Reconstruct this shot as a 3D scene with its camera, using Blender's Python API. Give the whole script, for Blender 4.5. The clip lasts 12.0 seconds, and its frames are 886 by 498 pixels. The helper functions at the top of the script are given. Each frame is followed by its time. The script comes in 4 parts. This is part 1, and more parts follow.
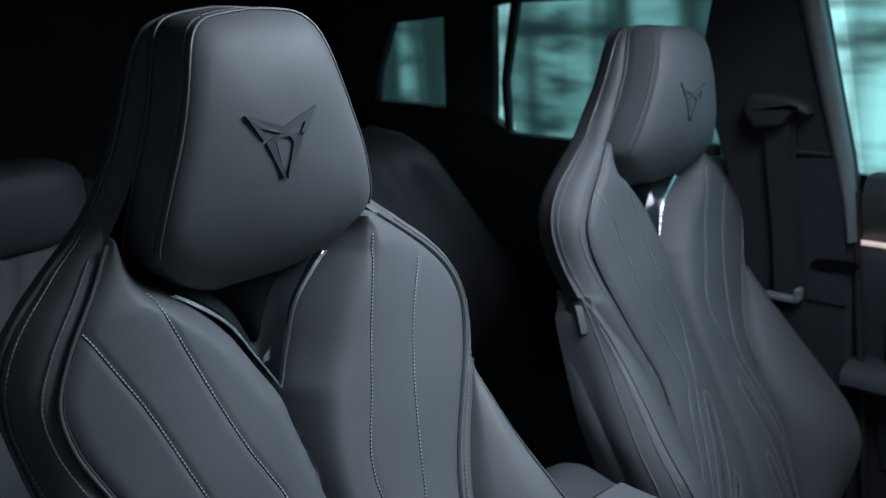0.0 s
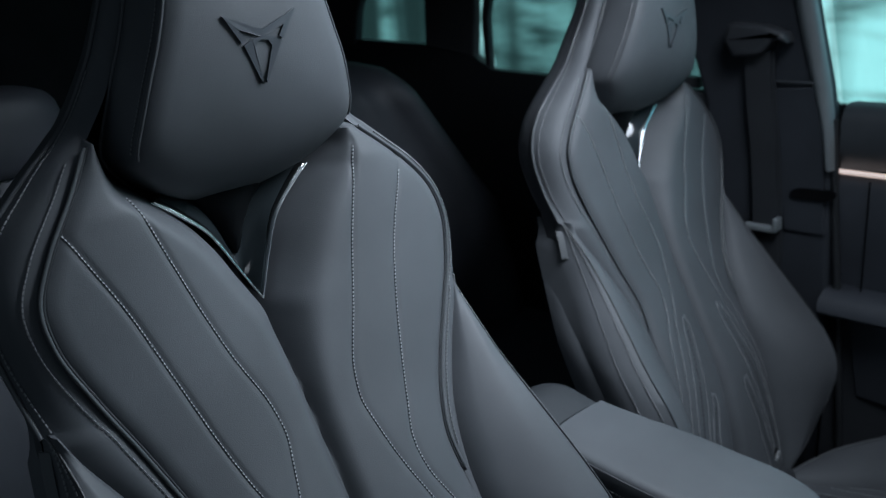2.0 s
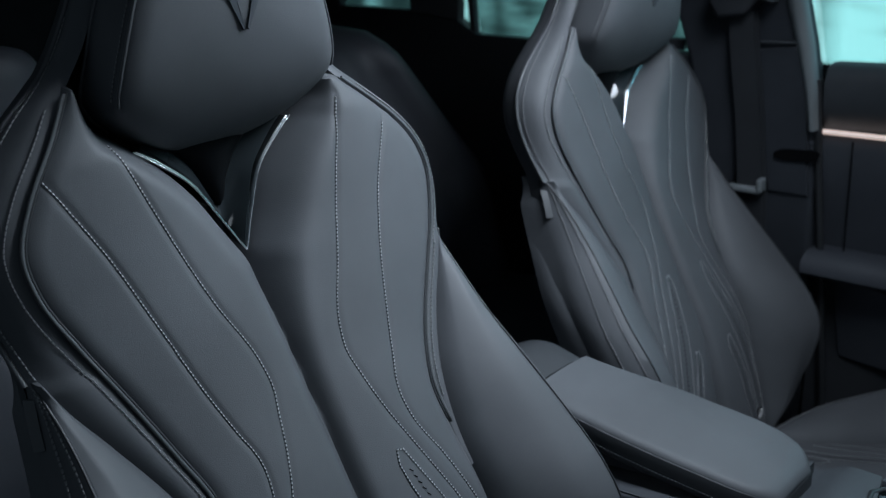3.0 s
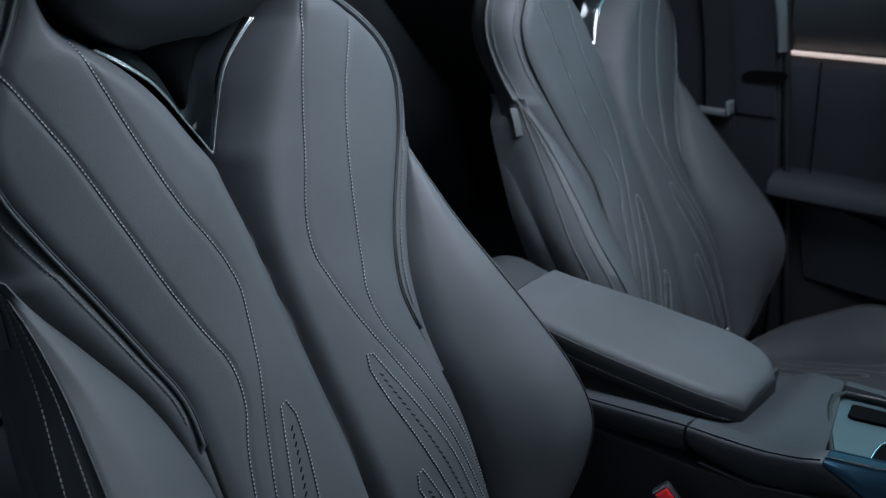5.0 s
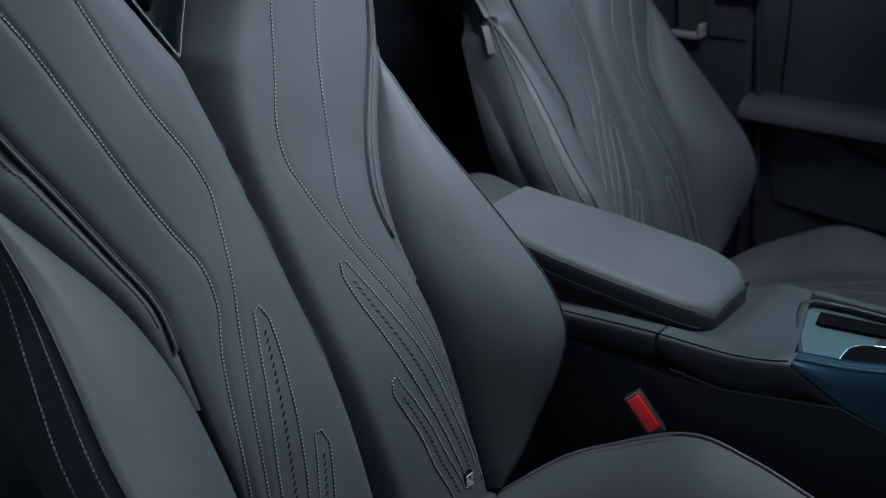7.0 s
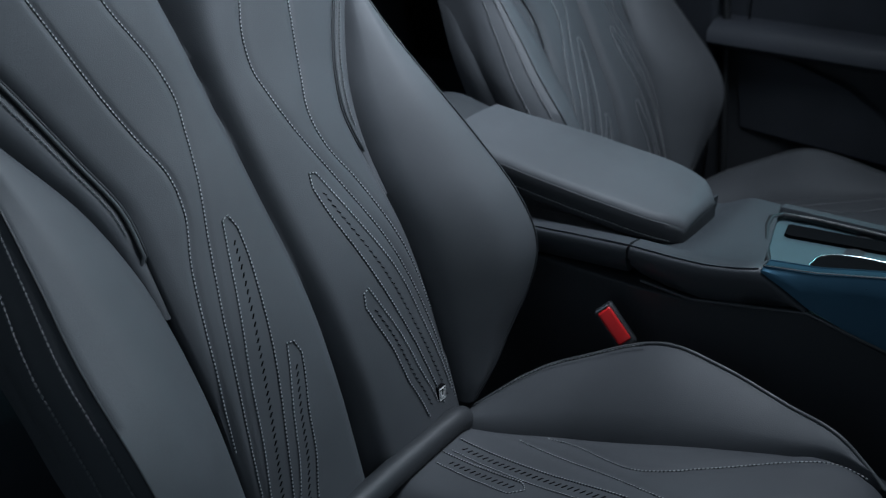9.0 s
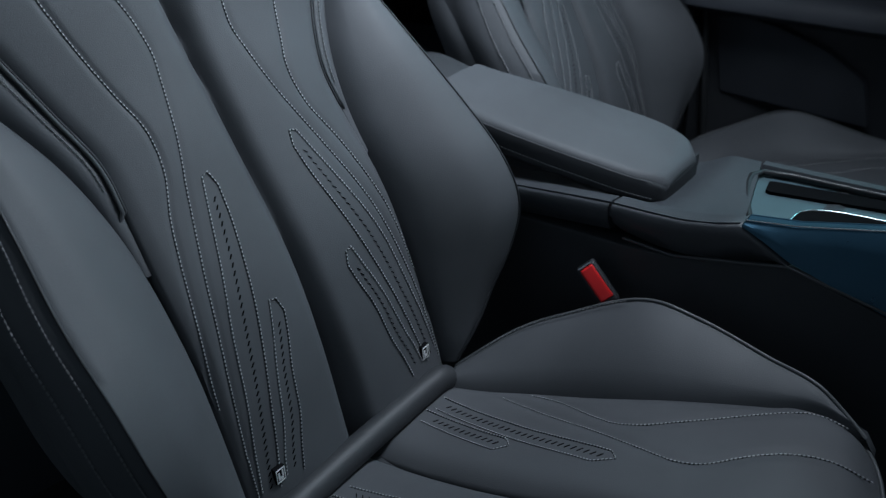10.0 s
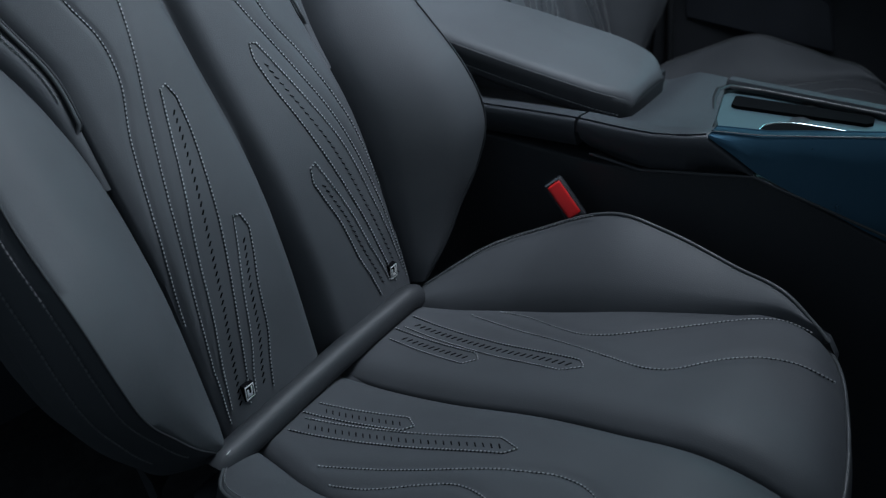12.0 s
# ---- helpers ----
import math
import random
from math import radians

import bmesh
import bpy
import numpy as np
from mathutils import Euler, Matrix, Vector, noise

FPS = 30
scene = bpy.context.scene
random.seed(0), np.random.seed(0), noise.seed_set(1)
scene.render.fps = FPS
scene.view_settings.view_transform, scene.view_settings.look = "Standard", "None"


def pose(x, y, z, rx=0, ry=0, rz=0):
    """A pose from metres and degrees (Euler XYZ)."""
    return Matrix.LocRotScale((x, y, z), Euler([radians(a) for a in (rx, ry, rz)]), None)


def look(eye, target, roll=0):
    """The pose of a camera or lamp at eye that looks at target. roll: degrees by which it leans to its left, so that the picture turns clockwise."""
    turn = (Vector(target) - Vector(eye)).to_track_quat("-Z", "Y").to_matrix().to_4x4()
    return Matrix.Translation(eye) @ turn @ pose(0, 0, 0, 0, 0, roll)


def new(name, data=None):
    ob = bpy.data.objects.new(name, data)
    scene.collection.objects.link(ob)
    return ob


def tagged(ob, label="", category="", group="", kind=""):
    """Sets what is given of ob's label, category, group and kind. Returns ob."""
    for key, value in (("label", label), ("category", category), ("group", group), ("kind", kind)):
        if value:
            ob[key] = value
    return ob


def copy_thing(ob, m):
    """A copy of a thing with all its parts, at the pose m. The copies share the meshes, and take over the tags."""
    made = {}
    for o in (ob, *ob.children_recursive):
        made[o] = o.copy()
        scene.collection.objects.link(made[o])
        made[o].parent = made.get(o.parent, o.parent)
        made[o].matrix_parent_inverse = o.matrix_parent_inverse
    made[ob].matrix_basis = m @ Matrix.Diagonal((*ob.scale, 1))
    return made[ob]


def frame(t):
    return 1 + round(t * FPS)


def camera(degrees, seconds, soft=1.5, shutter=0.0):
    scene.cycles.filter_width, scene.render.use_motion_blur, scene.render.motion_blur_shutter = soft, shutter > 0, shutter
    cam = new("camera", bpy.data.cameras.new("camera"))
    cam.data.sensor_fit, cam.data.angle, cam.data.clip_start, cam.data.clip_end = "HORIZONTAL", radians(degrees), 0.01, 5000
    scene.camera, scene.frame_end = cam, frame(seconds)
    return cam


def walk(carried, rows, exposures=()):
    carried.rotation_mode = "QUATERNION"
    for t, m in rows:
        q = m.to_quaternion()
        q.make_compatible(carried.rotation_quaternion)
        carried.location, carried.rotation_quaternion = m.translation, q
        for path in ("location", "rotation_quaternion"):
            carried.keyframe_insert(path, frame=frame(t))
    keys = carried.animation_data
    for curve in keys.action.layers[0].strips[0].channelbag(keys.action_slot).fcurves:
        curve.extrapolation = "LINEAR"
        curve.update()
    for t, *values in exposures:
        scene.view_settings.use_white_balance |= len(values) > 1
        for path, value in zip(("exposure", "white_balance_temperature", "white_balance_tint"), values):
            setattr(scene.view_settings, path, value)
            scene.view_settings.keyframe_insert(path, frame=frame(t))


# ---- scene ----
cam = camera(49.8, 12.0, soft=1.2)
cam.data.dof.use_dof, cam.data.dof.focus_distance, cam.data.dof.aperture_fstop = True, 1.0, 5.6
PATH = [
    (0, (-0.532, -0.061, 1.352), (0.808, 1.32, 0.807), -3.4),
    (0.5, (-0.536, -0.063, 1.342), (0.807, 1.31, 0.784), -3.4),
    (1, (-0.54, -0.067, 1.329), (0.803, 1.298, 0.751), -3.4),
    (1.5, (-0.542, -0.071, 1.315), (0.799, 1.284, 0.71), -3.5),
    (2, (-0.545, -0.072, 1.302), (0.8, 1.268, 0.672), -3.5),
    (2.5, (-0.547, -0.079, 1.291), (0.797, 1.248, 0.632), -3.4),
    (3, (-0.551, -0.08, 1.275), (0.799, 1.231, 0.598), -3.6),
    (5, (-0.561, -0.087, 1.23), (0.797, 1.155, 0.446), -3.3),
    (5.5, (-0.564, -0.089, 1.221), (0.794, 1.138, 0.415), -3.3),
    (6, (-0.567, -0.09, 1.209), (0.791, 1.115, 0.371), -3.2),
    (6.5, (-0.572, -0.09, 1.197), (0.789, 1.097, 0.337), -3.0),
    (7, (-0.574, -0.093, 1.186), (0.785, 1.078, 0.301), -3.0),
    (9, (-0.587, -0.094, 1.146), (0.773, 0.993, 0.162), -2.6),
    (9.5, (-0.591, -0.091, 1.137), (0.773, 0.969, 0.13), -2.4),
    (10, (-0.594, -0.094, 1.126), (0.77, 0.944, 0.096), -2.4),
    (10.5, (-0.597, -0.097, 1.117), (0.765, 0.923, 0.065), -2.4),
    (11, (-0.599, -0.099, 1.107), (0.761, 0.899, 0.032), -2.4),
    (11.5, (-0.602, -0.102, 1.098), (0.755, 0.876, 0.0), -2.4),
    (12, (-0.604, -0.104, 1.09), (0.748, 0.853, -0.031), -2.3),
]
walk(cam, [(t, look(eye, target, roll)) for t, eye, target, roll in PATH])

# ---------- world and light: a dim hall, its light falls in through the windscreen ----------
world = bpy.data.worlds.new("hall")
scene.world = world
world.use_nodes = True
bg = world.node_tree.nodes["Background"]
bg.inputs["Color"].default_value = (0.36, 0.48, 0.60, 1)
bg.inputs["Strength"].default_value = 0.16


def area(name, eye, target, sx, sy, watts, colour, spread=180):
    lamp = bpy.data.lights.new(name, "AREA")
    lamp.shape, lamp.size, lamp.size_y, lamp.energy, lamp.color = "RECTANGLE", sx, sy, watts, colour
    lamp.spread = radians(spread)
    ob = new(name, lamp)
    ob.matrix_world = look(eye, target)
    return ob


area("windscreen_light", (0.75, -0.45, 1.45), (0.40, 0.75, 0.95), 0.55, 0.40, 0.7, (0.79, 0.905, 1.02))
area("roof_window_light", (0.60, 0.27, 1.70), (0.36, 0.76, 0.99), 0.55, 0.40, 8.3, (0.79, 0.90, 1.04), 118)
area("far_window_light", (1.62, 0.10, 1.30), (0.45, 0.25, 0.60), 0.6, 0.35, 2.0, (0.30, 0.80, 1.0))

# ---------- materials ----------


def material(name, colour, rough=0.5, metal=0.0, grain=0.0, grain_scale=900.0, vary=0.12, vary_scale=9.0, coat=0.0, sheen=0.0, spec=0.5):
    m = bpy.data.materials.new(name)
    m.use_nodes = True
    nt = m.node_tree
    b = nt.nodes["Principled BSDF"]
    b.inputs["Metallic"].default_value = metal
    b.inputs["Coat Weight"].default_value = coat
    b.inputs["Sheen Weight"].default_value = sheen
    b.inputs["Specular IOR Level"].default_value = spec
    co = nt.nodes.new("ShaderNodeTexCoord")
    n1 = nt.nodes.new("ShaderNodeTexNoise")
    n1.inputs["Scale"].default_value, n1.inputs["Detail"].default_value = vary_scale, 5.0
    nt.links.new(co.outputs["Object"], n1.inputs["Vector"])
    ramp = nt.nodes.new("ShaderNodeMapRange")
    ramp.inputs["From Min"].default_value, ramp.inputs["From Max"].default_value = 0.3, 0.7
    ramp.inputs["To Min"].default_value, ramp.inputs["To Max"].default_value = 1 - vary, 1 + vary
    nt.links.new(n1.outputs["Fac"], ramp.inputs["Value"])
    mul = nt.nodes.new("ShaderNodeVectorMath")
    mul.operation = "SCALE"
    mul.inputs[0].default_value = colour
    nt.links.new(ramp.outputs["Result"], mul.inputs["Scale"])
    nt.links.new(mul.outputs["Vector"], b.inputs["Base Color"])
    n2 = nt.nodes.new("ShaderNodeTexNoise")
    n2.inputs["Scale"].default_value, n2.inputs["Detail"].default_value = vary_scale * 6, 4.0
    nt.links.new(co.outputs["Object"], n2.inputs["Vector"])
    rr = nt.nodes.new("ShaderNodeMapRange")
    rr.inputs["To Min"].default_value, rr.inputs["To Max"].default_value = max(0.02, rough - 0.07), min(1.0, rough + 0.07)
    nt.links.new(n2.outputs["Fac"], rr.inputs["Value"])
    nt.links.new(rr.outputs["Result"], b.inputs["Roughness"])
    if grain > 0:
        v = nt.nodes.new("ShaderNodeTexVoronoi")
        v.inputs["Scale"].default_value = grain_scale
        nt.links.new(co.outputs["Object"], v.inputs["Vector"])
        bump = nt.nodes.new("ShaderNodeBump")
        bump.inputs["Strength"].default_value, bump.inputs["Distance"].default_value = grain, 0.0006
        nt.links.new(v.outputs["Distance"], bump.inputs["Height"])
        nt.links.new(bump.outputs["Normal"], b.inputs["Normal"])
    return m


LEATHER = material("grey_leather", (0.091, 0.096, 0.104), 0.57, grain=0.24, grain_scale=1100, vary=0.13, vary_scale=7, spec=0.45)
# darker leather; on the armrest lid's side it stands for shade
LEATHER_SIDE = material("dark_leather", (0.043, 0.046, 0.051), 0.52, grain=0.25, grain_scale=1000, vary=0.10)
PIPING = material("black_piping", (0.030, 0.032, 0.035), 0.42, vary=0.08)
EDGE = material("grey_piping", (0.085, 0.09, 0.095), 0.38, vary=0.08)
THREAD = material("pale_thread", (0.22, 0.225, 0.23), 0.7, vary=0.15, vary_scale=200)
SEAM_THREAD = material("grey_thread", (0.42, 0.43, 0.44), 0.7, vary=0.15, vary_scale=200)
HOLE = material("perforation_black", (0.006, 0.006, 0.007), 0.8, vary=0.1, spec=0.05)
EMBLEM = material("emblem_dark", (0.066, 0.072, 0.082), 0.32, grain=0.1, vary=0.08)
PLASTIC = material("black_plastic", (0.044, 0.047, 0.053), 0.48, grain=0.3, grain_scale=1600, vary=0.12)
GREYPLASTIC = material("grey_plastic", (0.060, 0.066, 0.074), 0.45, grain=0.3, grain_scale=1500, vary=0.10)
REAR = material("rear_black_leather", (0.048, 0.052, 0.063), 0.55, grain=0.2, vary=0.12)
DISH = material("gloss_dark_dish", (0.030, 0.038, 0.042), 0.11, vary=0.05, coat=0.4)
LIP = material("polished_dark_metal", (0.30, 0.32, 0.33), 0.22, metal=1.0, vary=0.05)
# near black: the shadow under the headrest, put into the neck's colour
NECK_SHADE = material("neck_shade_black", (0.007, 0.008, 0.009), 0.45, vary=0.05, spec=0.08)
DOOR = material("dark_door_card", (0.048, 0.053, 0.064), 0.6, grain=0.2, vary=0.12)
PILLAR = material("dark_pillar_trim", (0.040, 0.045, 0.054), 0.62, grain=0.3, grain_scale=1600, vary=0.12, spec=0.3)
SEAL = material("pale_seal", (0.20, 0.22, 0.23), 0.42, vary=0.12)
GLOSS = material("gloss_black", (0.006, 0.007, 0.008), 0.26, vary=0.05, spec=0.22)
CHROME = material("satin_chrome", (0.72, 0.73, 0.75), 0.20, metal=1.0, vary=0.05)
COPPER = material("copper_strip", (0.80, 0.66, 0.58), 0.28, metal=1.0, vary=0.06)
BLUE = material("petrol_trim", (0.060, 0.150, 0.225), 0.30, metal=0.75, vary=0.10, vary_scale=5)
TRAY = material("petrol_tray", (0.10, 0.16, 0.18), 0.42, metal=0.2, vary=0.10)
FABRIC = material("headliner_fabric", (0.058, 0.060, 0.066), 0.9, grain=0.5, grain_scale=700, vary=0.15, sheen=0.1)
CARPET = material("black_carpet", (0.035, 0.035, 0.038), 0.95, grain=0.8, grain_scale=500, vary=0.3, vary_scale=60)
WEBBING = material("belt_webbing", (0.030, 0.033, 0.038), 0.65, grain=0.6, grain_scale=500, vary=0.15)
RED = material("red_plastic", (0.75, 0.020, 0.022), 0.30, vary=0.08, coat=0.3)
LABEL = material("white_label", (0.80, 0.80, 0.80), 0.5, vary=0.08)
PAINT = material("car_paint", (0.035, 0.040, 0.045), 0.25, metal=0.5, vary=0.05, coat=0.6)
GLOW = material("accent_light", (0.8, 0.7, 0.66), 0.4, vary=0.03)
GLOW.node_tree.nodes["Principled BSDF"].inputs["Emission Color"].default_value = (1.0, 0.80, 0.74, 1)
GLOW.node_tree.nodes["Principled BSDF"].inputs["Emission Strength"].default_value = 0.55
CONCRETE = material("hall_floor", (0.10, 0.105, 0.11), 0.6, grain=0.3, grain_scale=60, vary=0.25, vary_scale=1.5)


def glass(name, tint):
    m = bpy.data.materials.new(name)
    m.use_nodes = True
    n = m.node_tree
    mix, tr, gl = n.nodes.new("ShaderNodeMixShader"), n.nodes.new("ShaderNodeBsdfTransparent"), n.nodes.new("ShaderNodeBsdfGlossy")
    tr.inputs["Color"].default_value = tint
    gl.inputs["Roughness"].default_value = 0.03
    mix.inputs["Fac"].default_value = 0.08
    n.links.new(tr.outputs[0], mix.inputs[1])
    n.links.new(gl.outputs[0], mix.inputs[2])
    n.links.new(mix.outputs[0], n.nodes["Material Output"].inputs["Surface"])
    return m


GLASS = glass("window_glass", (0.86, 0.92, 0.92, 1))
PRIVACY = glass("privacy_glass", (0.52, 0.58, 0.58, 1))

# hall far beyond the windows: its teal light is painted as emission, with columns and level streaks
HALL = bpy.data.materials.new("glowing_hall_backdrop")
HALL.use_nodes = True
_n = HALL.node_tree
_co = _n.nodes.new("ShaderNodeTexCoord")


def streaks(scale, seed, detail, lo, hi):
    mp = _n.nodes.new("ShaderNodeMapping")
    mp.inputs["Scale"].default_value = scale
    mp.inputs["Location"].default_value = (seed, seed * 1.7, seed * 0.6)
    nz = _n.nodes.new("ShaderNodeTexNoise")
    nz.inputs["Scale"].default_value, nz.inputs["Detail"].default_value = 1.0, detail
    mr = _n.nodes.new("ShaderNodeMapRange")
    mr.interpolation_type = "SMOOTHSTEP"
    mr.inputs["From Min"].default_value, mr.inputs["From Max"].default_value = lo, hi
    _n.links.new(_co.outputs["Object"], mp.inputs["Vector"])
    _n.links.new(mp.outputs["Vector"], nz.inputs["Vector"])
    _n.links.new(nz.outputs["Fac"], mr.inputs["Value"])
    return mr.outputs["Result"]


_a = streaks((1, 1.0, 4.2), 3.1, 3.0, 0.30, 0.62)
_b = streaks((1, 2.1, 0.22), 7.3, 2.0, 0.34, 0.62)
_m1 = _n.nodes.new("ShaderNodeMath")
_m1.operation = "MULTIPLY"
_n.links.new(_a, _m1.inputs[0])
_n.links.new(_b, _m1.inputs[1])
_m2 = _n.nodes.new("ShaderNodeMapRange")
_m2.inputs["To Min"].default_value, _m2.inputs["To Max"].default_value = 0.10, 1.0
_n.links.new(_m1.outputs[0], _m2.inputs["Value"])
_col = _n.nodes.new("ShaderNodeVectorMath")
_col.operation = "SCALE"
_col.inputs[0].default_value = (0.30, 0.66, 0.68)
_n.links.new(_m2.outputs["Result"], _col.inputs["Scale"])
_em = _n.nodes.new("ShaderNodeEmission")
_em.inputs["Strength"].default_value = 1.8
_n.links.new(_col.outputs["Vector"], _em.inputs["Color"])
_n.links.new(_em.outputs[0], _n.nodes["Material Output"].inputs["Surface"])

# ---------- helpers ----------


def mesh_ob(name, bm, mat, smooth=True):
    bmesh.ops.recalc_face_normals(bm, faces=bm.faces)
    me = bpy.data.meshes.new(name)
    bm.to_mesh(me)
    bm.free()
    me.materials.append(mat)
    if smooth:
        for p in me.polygons:
            p.use_smooth = True
        me.set_sharp_from_angle(angle=radians(60))
    return new(name, me)


def part(name, bm, mat, parent, label="", smooth=True, kind=""):
    ob = mesh_ob(name, bm, mat, smooth)
    ob.parent = parent
    up = parent
    base = Vector((0, 0, 0))
    while up is not None:
        base += up.location
        up = up.parent
    ob.data.transform(Matrix.Translation(-base))
    return tagged(ob, label, kind=kind)


def thing(name, at, label, category, group="", kind=""):
    ob = new(name)
    ob.location = at
    ob.empty_display_size = 0.05
    return tagged(ob, label, category, group, kind)


def curve(pts):
    """A smooth value through (at, value) pairs, cubic Hermite."""
    pts = sorted(pts)
    xs, ys = [p[0] for p in pts], [p[1] for p in pts]
    ms = []
    for i in range(len(xs)):
        if i in (0, len(xs) - 1):
            j = min(i, len(xs) - 2)
            ms.append((ys[j + 1] - ys[j]) / (xs[j + 1] - xs[j]))
        else:
            a, b = (ys[i] - ys[i - 1]) / (xs[i] - xs[i - 1]), (ys[i + 1] - ys[i]) / (xs[i + 1] - xs[i])
            wa, wb = xs[i + 1] - xs[i], xs[i] - xs[i - 1]
            ms.append((a * wa + b * wb) / (wa + wb))

    def f(x):
        if x <= xs[0]:
            return ys[0]
        if x >= xs[-1]:
            return ys[-1]
        i = max(k for k in range(len(xs) - 1) if xs[k] <= x)
        h = xs[i + 1] - xs[i]
        t = (x - xs[i]) / h
        return (2 * t**3 - 3 * t**2 + 1) * ys[i] + (t**3 - 2 * t**2 + t) * h * ms[i] + (-2 * t**3 + 3 * t**2) * ys[i + 1] + (t**3 - t**2) * h * ms[i + 1]

    return f


def steps(a, b, n):
    return [a + (b - a) * i / (n - 1) for i in range(n)]


def slab(rows, back):
    """A closed body: a front sheet of points, and the same sheet moved by the vector back."""
    bm = bmesh.new()
    back = Vector(back)
    f = [[bm.verts.new(p) for p in r] for r in rows]
    g = [[bm.verts.new(Vector(p) + back) for p in r] for r in rows]
    n, m = len(rows), len(rows[0])
    for i in range(n - 1):
        for j in range(m - 1):
            bm.faces.new((f[i][j], f[i][j + 1], f[i + 1][j + 1], f[i + 1][j]))
            bm.faces.new((g[i][j], g[i + 1][j], g[i + 1][j + 1], g[i][j + 1]))
    for i in range(n - 1):
        bm.faces.new((f[i][0], f[i + 1][0], g[i + 1][0], g[i][0]))
        bm.faces.new((f[i][-1], g[i][-1], g[i + 1][-1], f[i + 1][-1]))
    for j in range(m - 1):
        bm.faces.new((f[0][j], g[0][j], g[0][j + 1], f[0][j + 1]))
        bm.faces.new((f[-1][j], f[-1][j + 1], g[-1][j + 1], g[-1][j]))
    return bm


def loft(rings, cap=True):
    """Closed rings joined one to the next."""
    bm = bmesh.new()
    v = [[bm.verts.new(p) for p in r] for r in rings]
    m = len(rings[0])
    for a, b in zip(v, v[1:]):
        for j in range(m):
            bm.faces.new((a[j], a[(j + 1) % m], b[(j + 1) % m], b[j]))
    if cap:
        bm.faces.new(v[0])
        bm.faces.new(v[-1])
    return bm


def tube(path, r, n=8, flat=1.0):
    """A round cord along a path of points."""
    path = [Vector(p) for p in path]
    rings = []
    up = Vector((0.31, -0.8, 0.5)).normalized()
    for i, p in enumerate(path):
        d = (path[min(i + 1, len(path) - 1)] - path[max(i - 1, 0)]).normalized()
        a = d.cross(up)
        a = a.normalized() if a.length > 0.05 else d.orthogonal().normalized()
        b = d.cross(a).normalized()
        rings.append([p + r * math.cos(2 * math.pi * k / n) * a + r * flat * math.sin(2 * math.pi * k / n) * b for k in range(n)])
    return loft(rings)


def box(bm, lo, hi, bevel=0.0):
    made = bmesh.ops.create_cube(bm, size=1.0)["verts"]
    for v in made:
        v.co = Vector([(a + b) / 2 + c * (b - a) for a, b, c in zip(lo, hi, v.co)])
    if bevel > 0:
        es = {e for v in made for e in v.link_edges}
        bmesh.ops.bevel(bm, geom=list(es), offset=bevel, segments=3, profile=0.6, affect="EDGES")
    return bm


def prism(outline, lo, hi, axis="x", bevel=0.0):
    """A polygon of (a, b) pairs drawn out along an axis."""
    bm = bmesh.new()

    def at(a, b, c):
        return {"x": (c, a, b), "y": (a, c, b), "z": (a, b, c)}[axis]

    lo_v = [bm.verts.new(at(a, b, lo)) for a, b in outline]
    hi_v = [bm.verts.new(at(a, b, hi)) for a, b in outline]
    bm.faces.new(lo_v)
    bm.faces.new(hi_v)
    n = len(outline)
    for i in range(n):
        bm.faces.new((lo_v[i], lo_v[(i + 1) % n], hi_v[(i + 1) % n], hi_v[i]))
    if bevel > 0:
        bmesh.ops.recalc_face_normals(bm, faces=bm.faces)
        bmesh.ops.bevel(bm, geom=list(bm.edges), offset=bevel, segments=3, profile=0.6, affect="EDGES")
    return bm


def sampled(pts, gap):
    """Points a fixed gap apart along a polyline."""
    pts = [Vector(p) for p in pts]
    out, left = [pts[0]], gap
    for a, b in zip(pts, pts[1:]):
        d, seg = 0.0, (b - a).length
        while seg - d >= left:
            d += left
            out.append(a + (b - a) * (d / seg))
            left = gap
        left -= seg - d
    return out


def stitches(path, out, gap=0.0036, long=0.0021, wide=0.0013):
    """Single threads along a path, each a small raised bar. out: the way out of the leather."""
    bm = bmesh.new()
    pts = sampled(path, gap)
    out = Vector(out).normalized()
    for a, b in zip(pts, pts[1:]):
        d = (b - a).normalized()
        s = d.cross(out).normalized() * wide / 2
        e, u = d * long / 2, out * 0.0011
        quad = [a - e - s, a + e - s, a + e + s, a - e + s]
        lo = [bm.verts.new(q - out * 0.0006) for q in quad]
        hi = [bm.verts.new(q * 1.0 + u) for q in quad]
        bm.faces.new(hi)
        for i in range(4):
            bm.faces.new((lo[i], lo[(i + 1) % 4], hi[(i + 1) % 4], hi[i]))
    return bm



def sewn(path, out, parent, label):
    """A quilting line: thread on top, and the dark needle holes between the threads."""
    gap, half = 0.0042, Vector(out).normalized()
    part("stitching", stitches(path, out, gap, 0.0021, 0.0011), SEAM_THREAD, parent, label, kind="stuff")
    shifted = sampled(path, gap / 2)[1::2]
    part("needle_hole_line", stitches([p - half * 0.0004 for p in shifted], out, gap, 0.0019, 0.0011), PIPING, parent, "dark needle holes of a seam", smooth=False, kind="stuff")


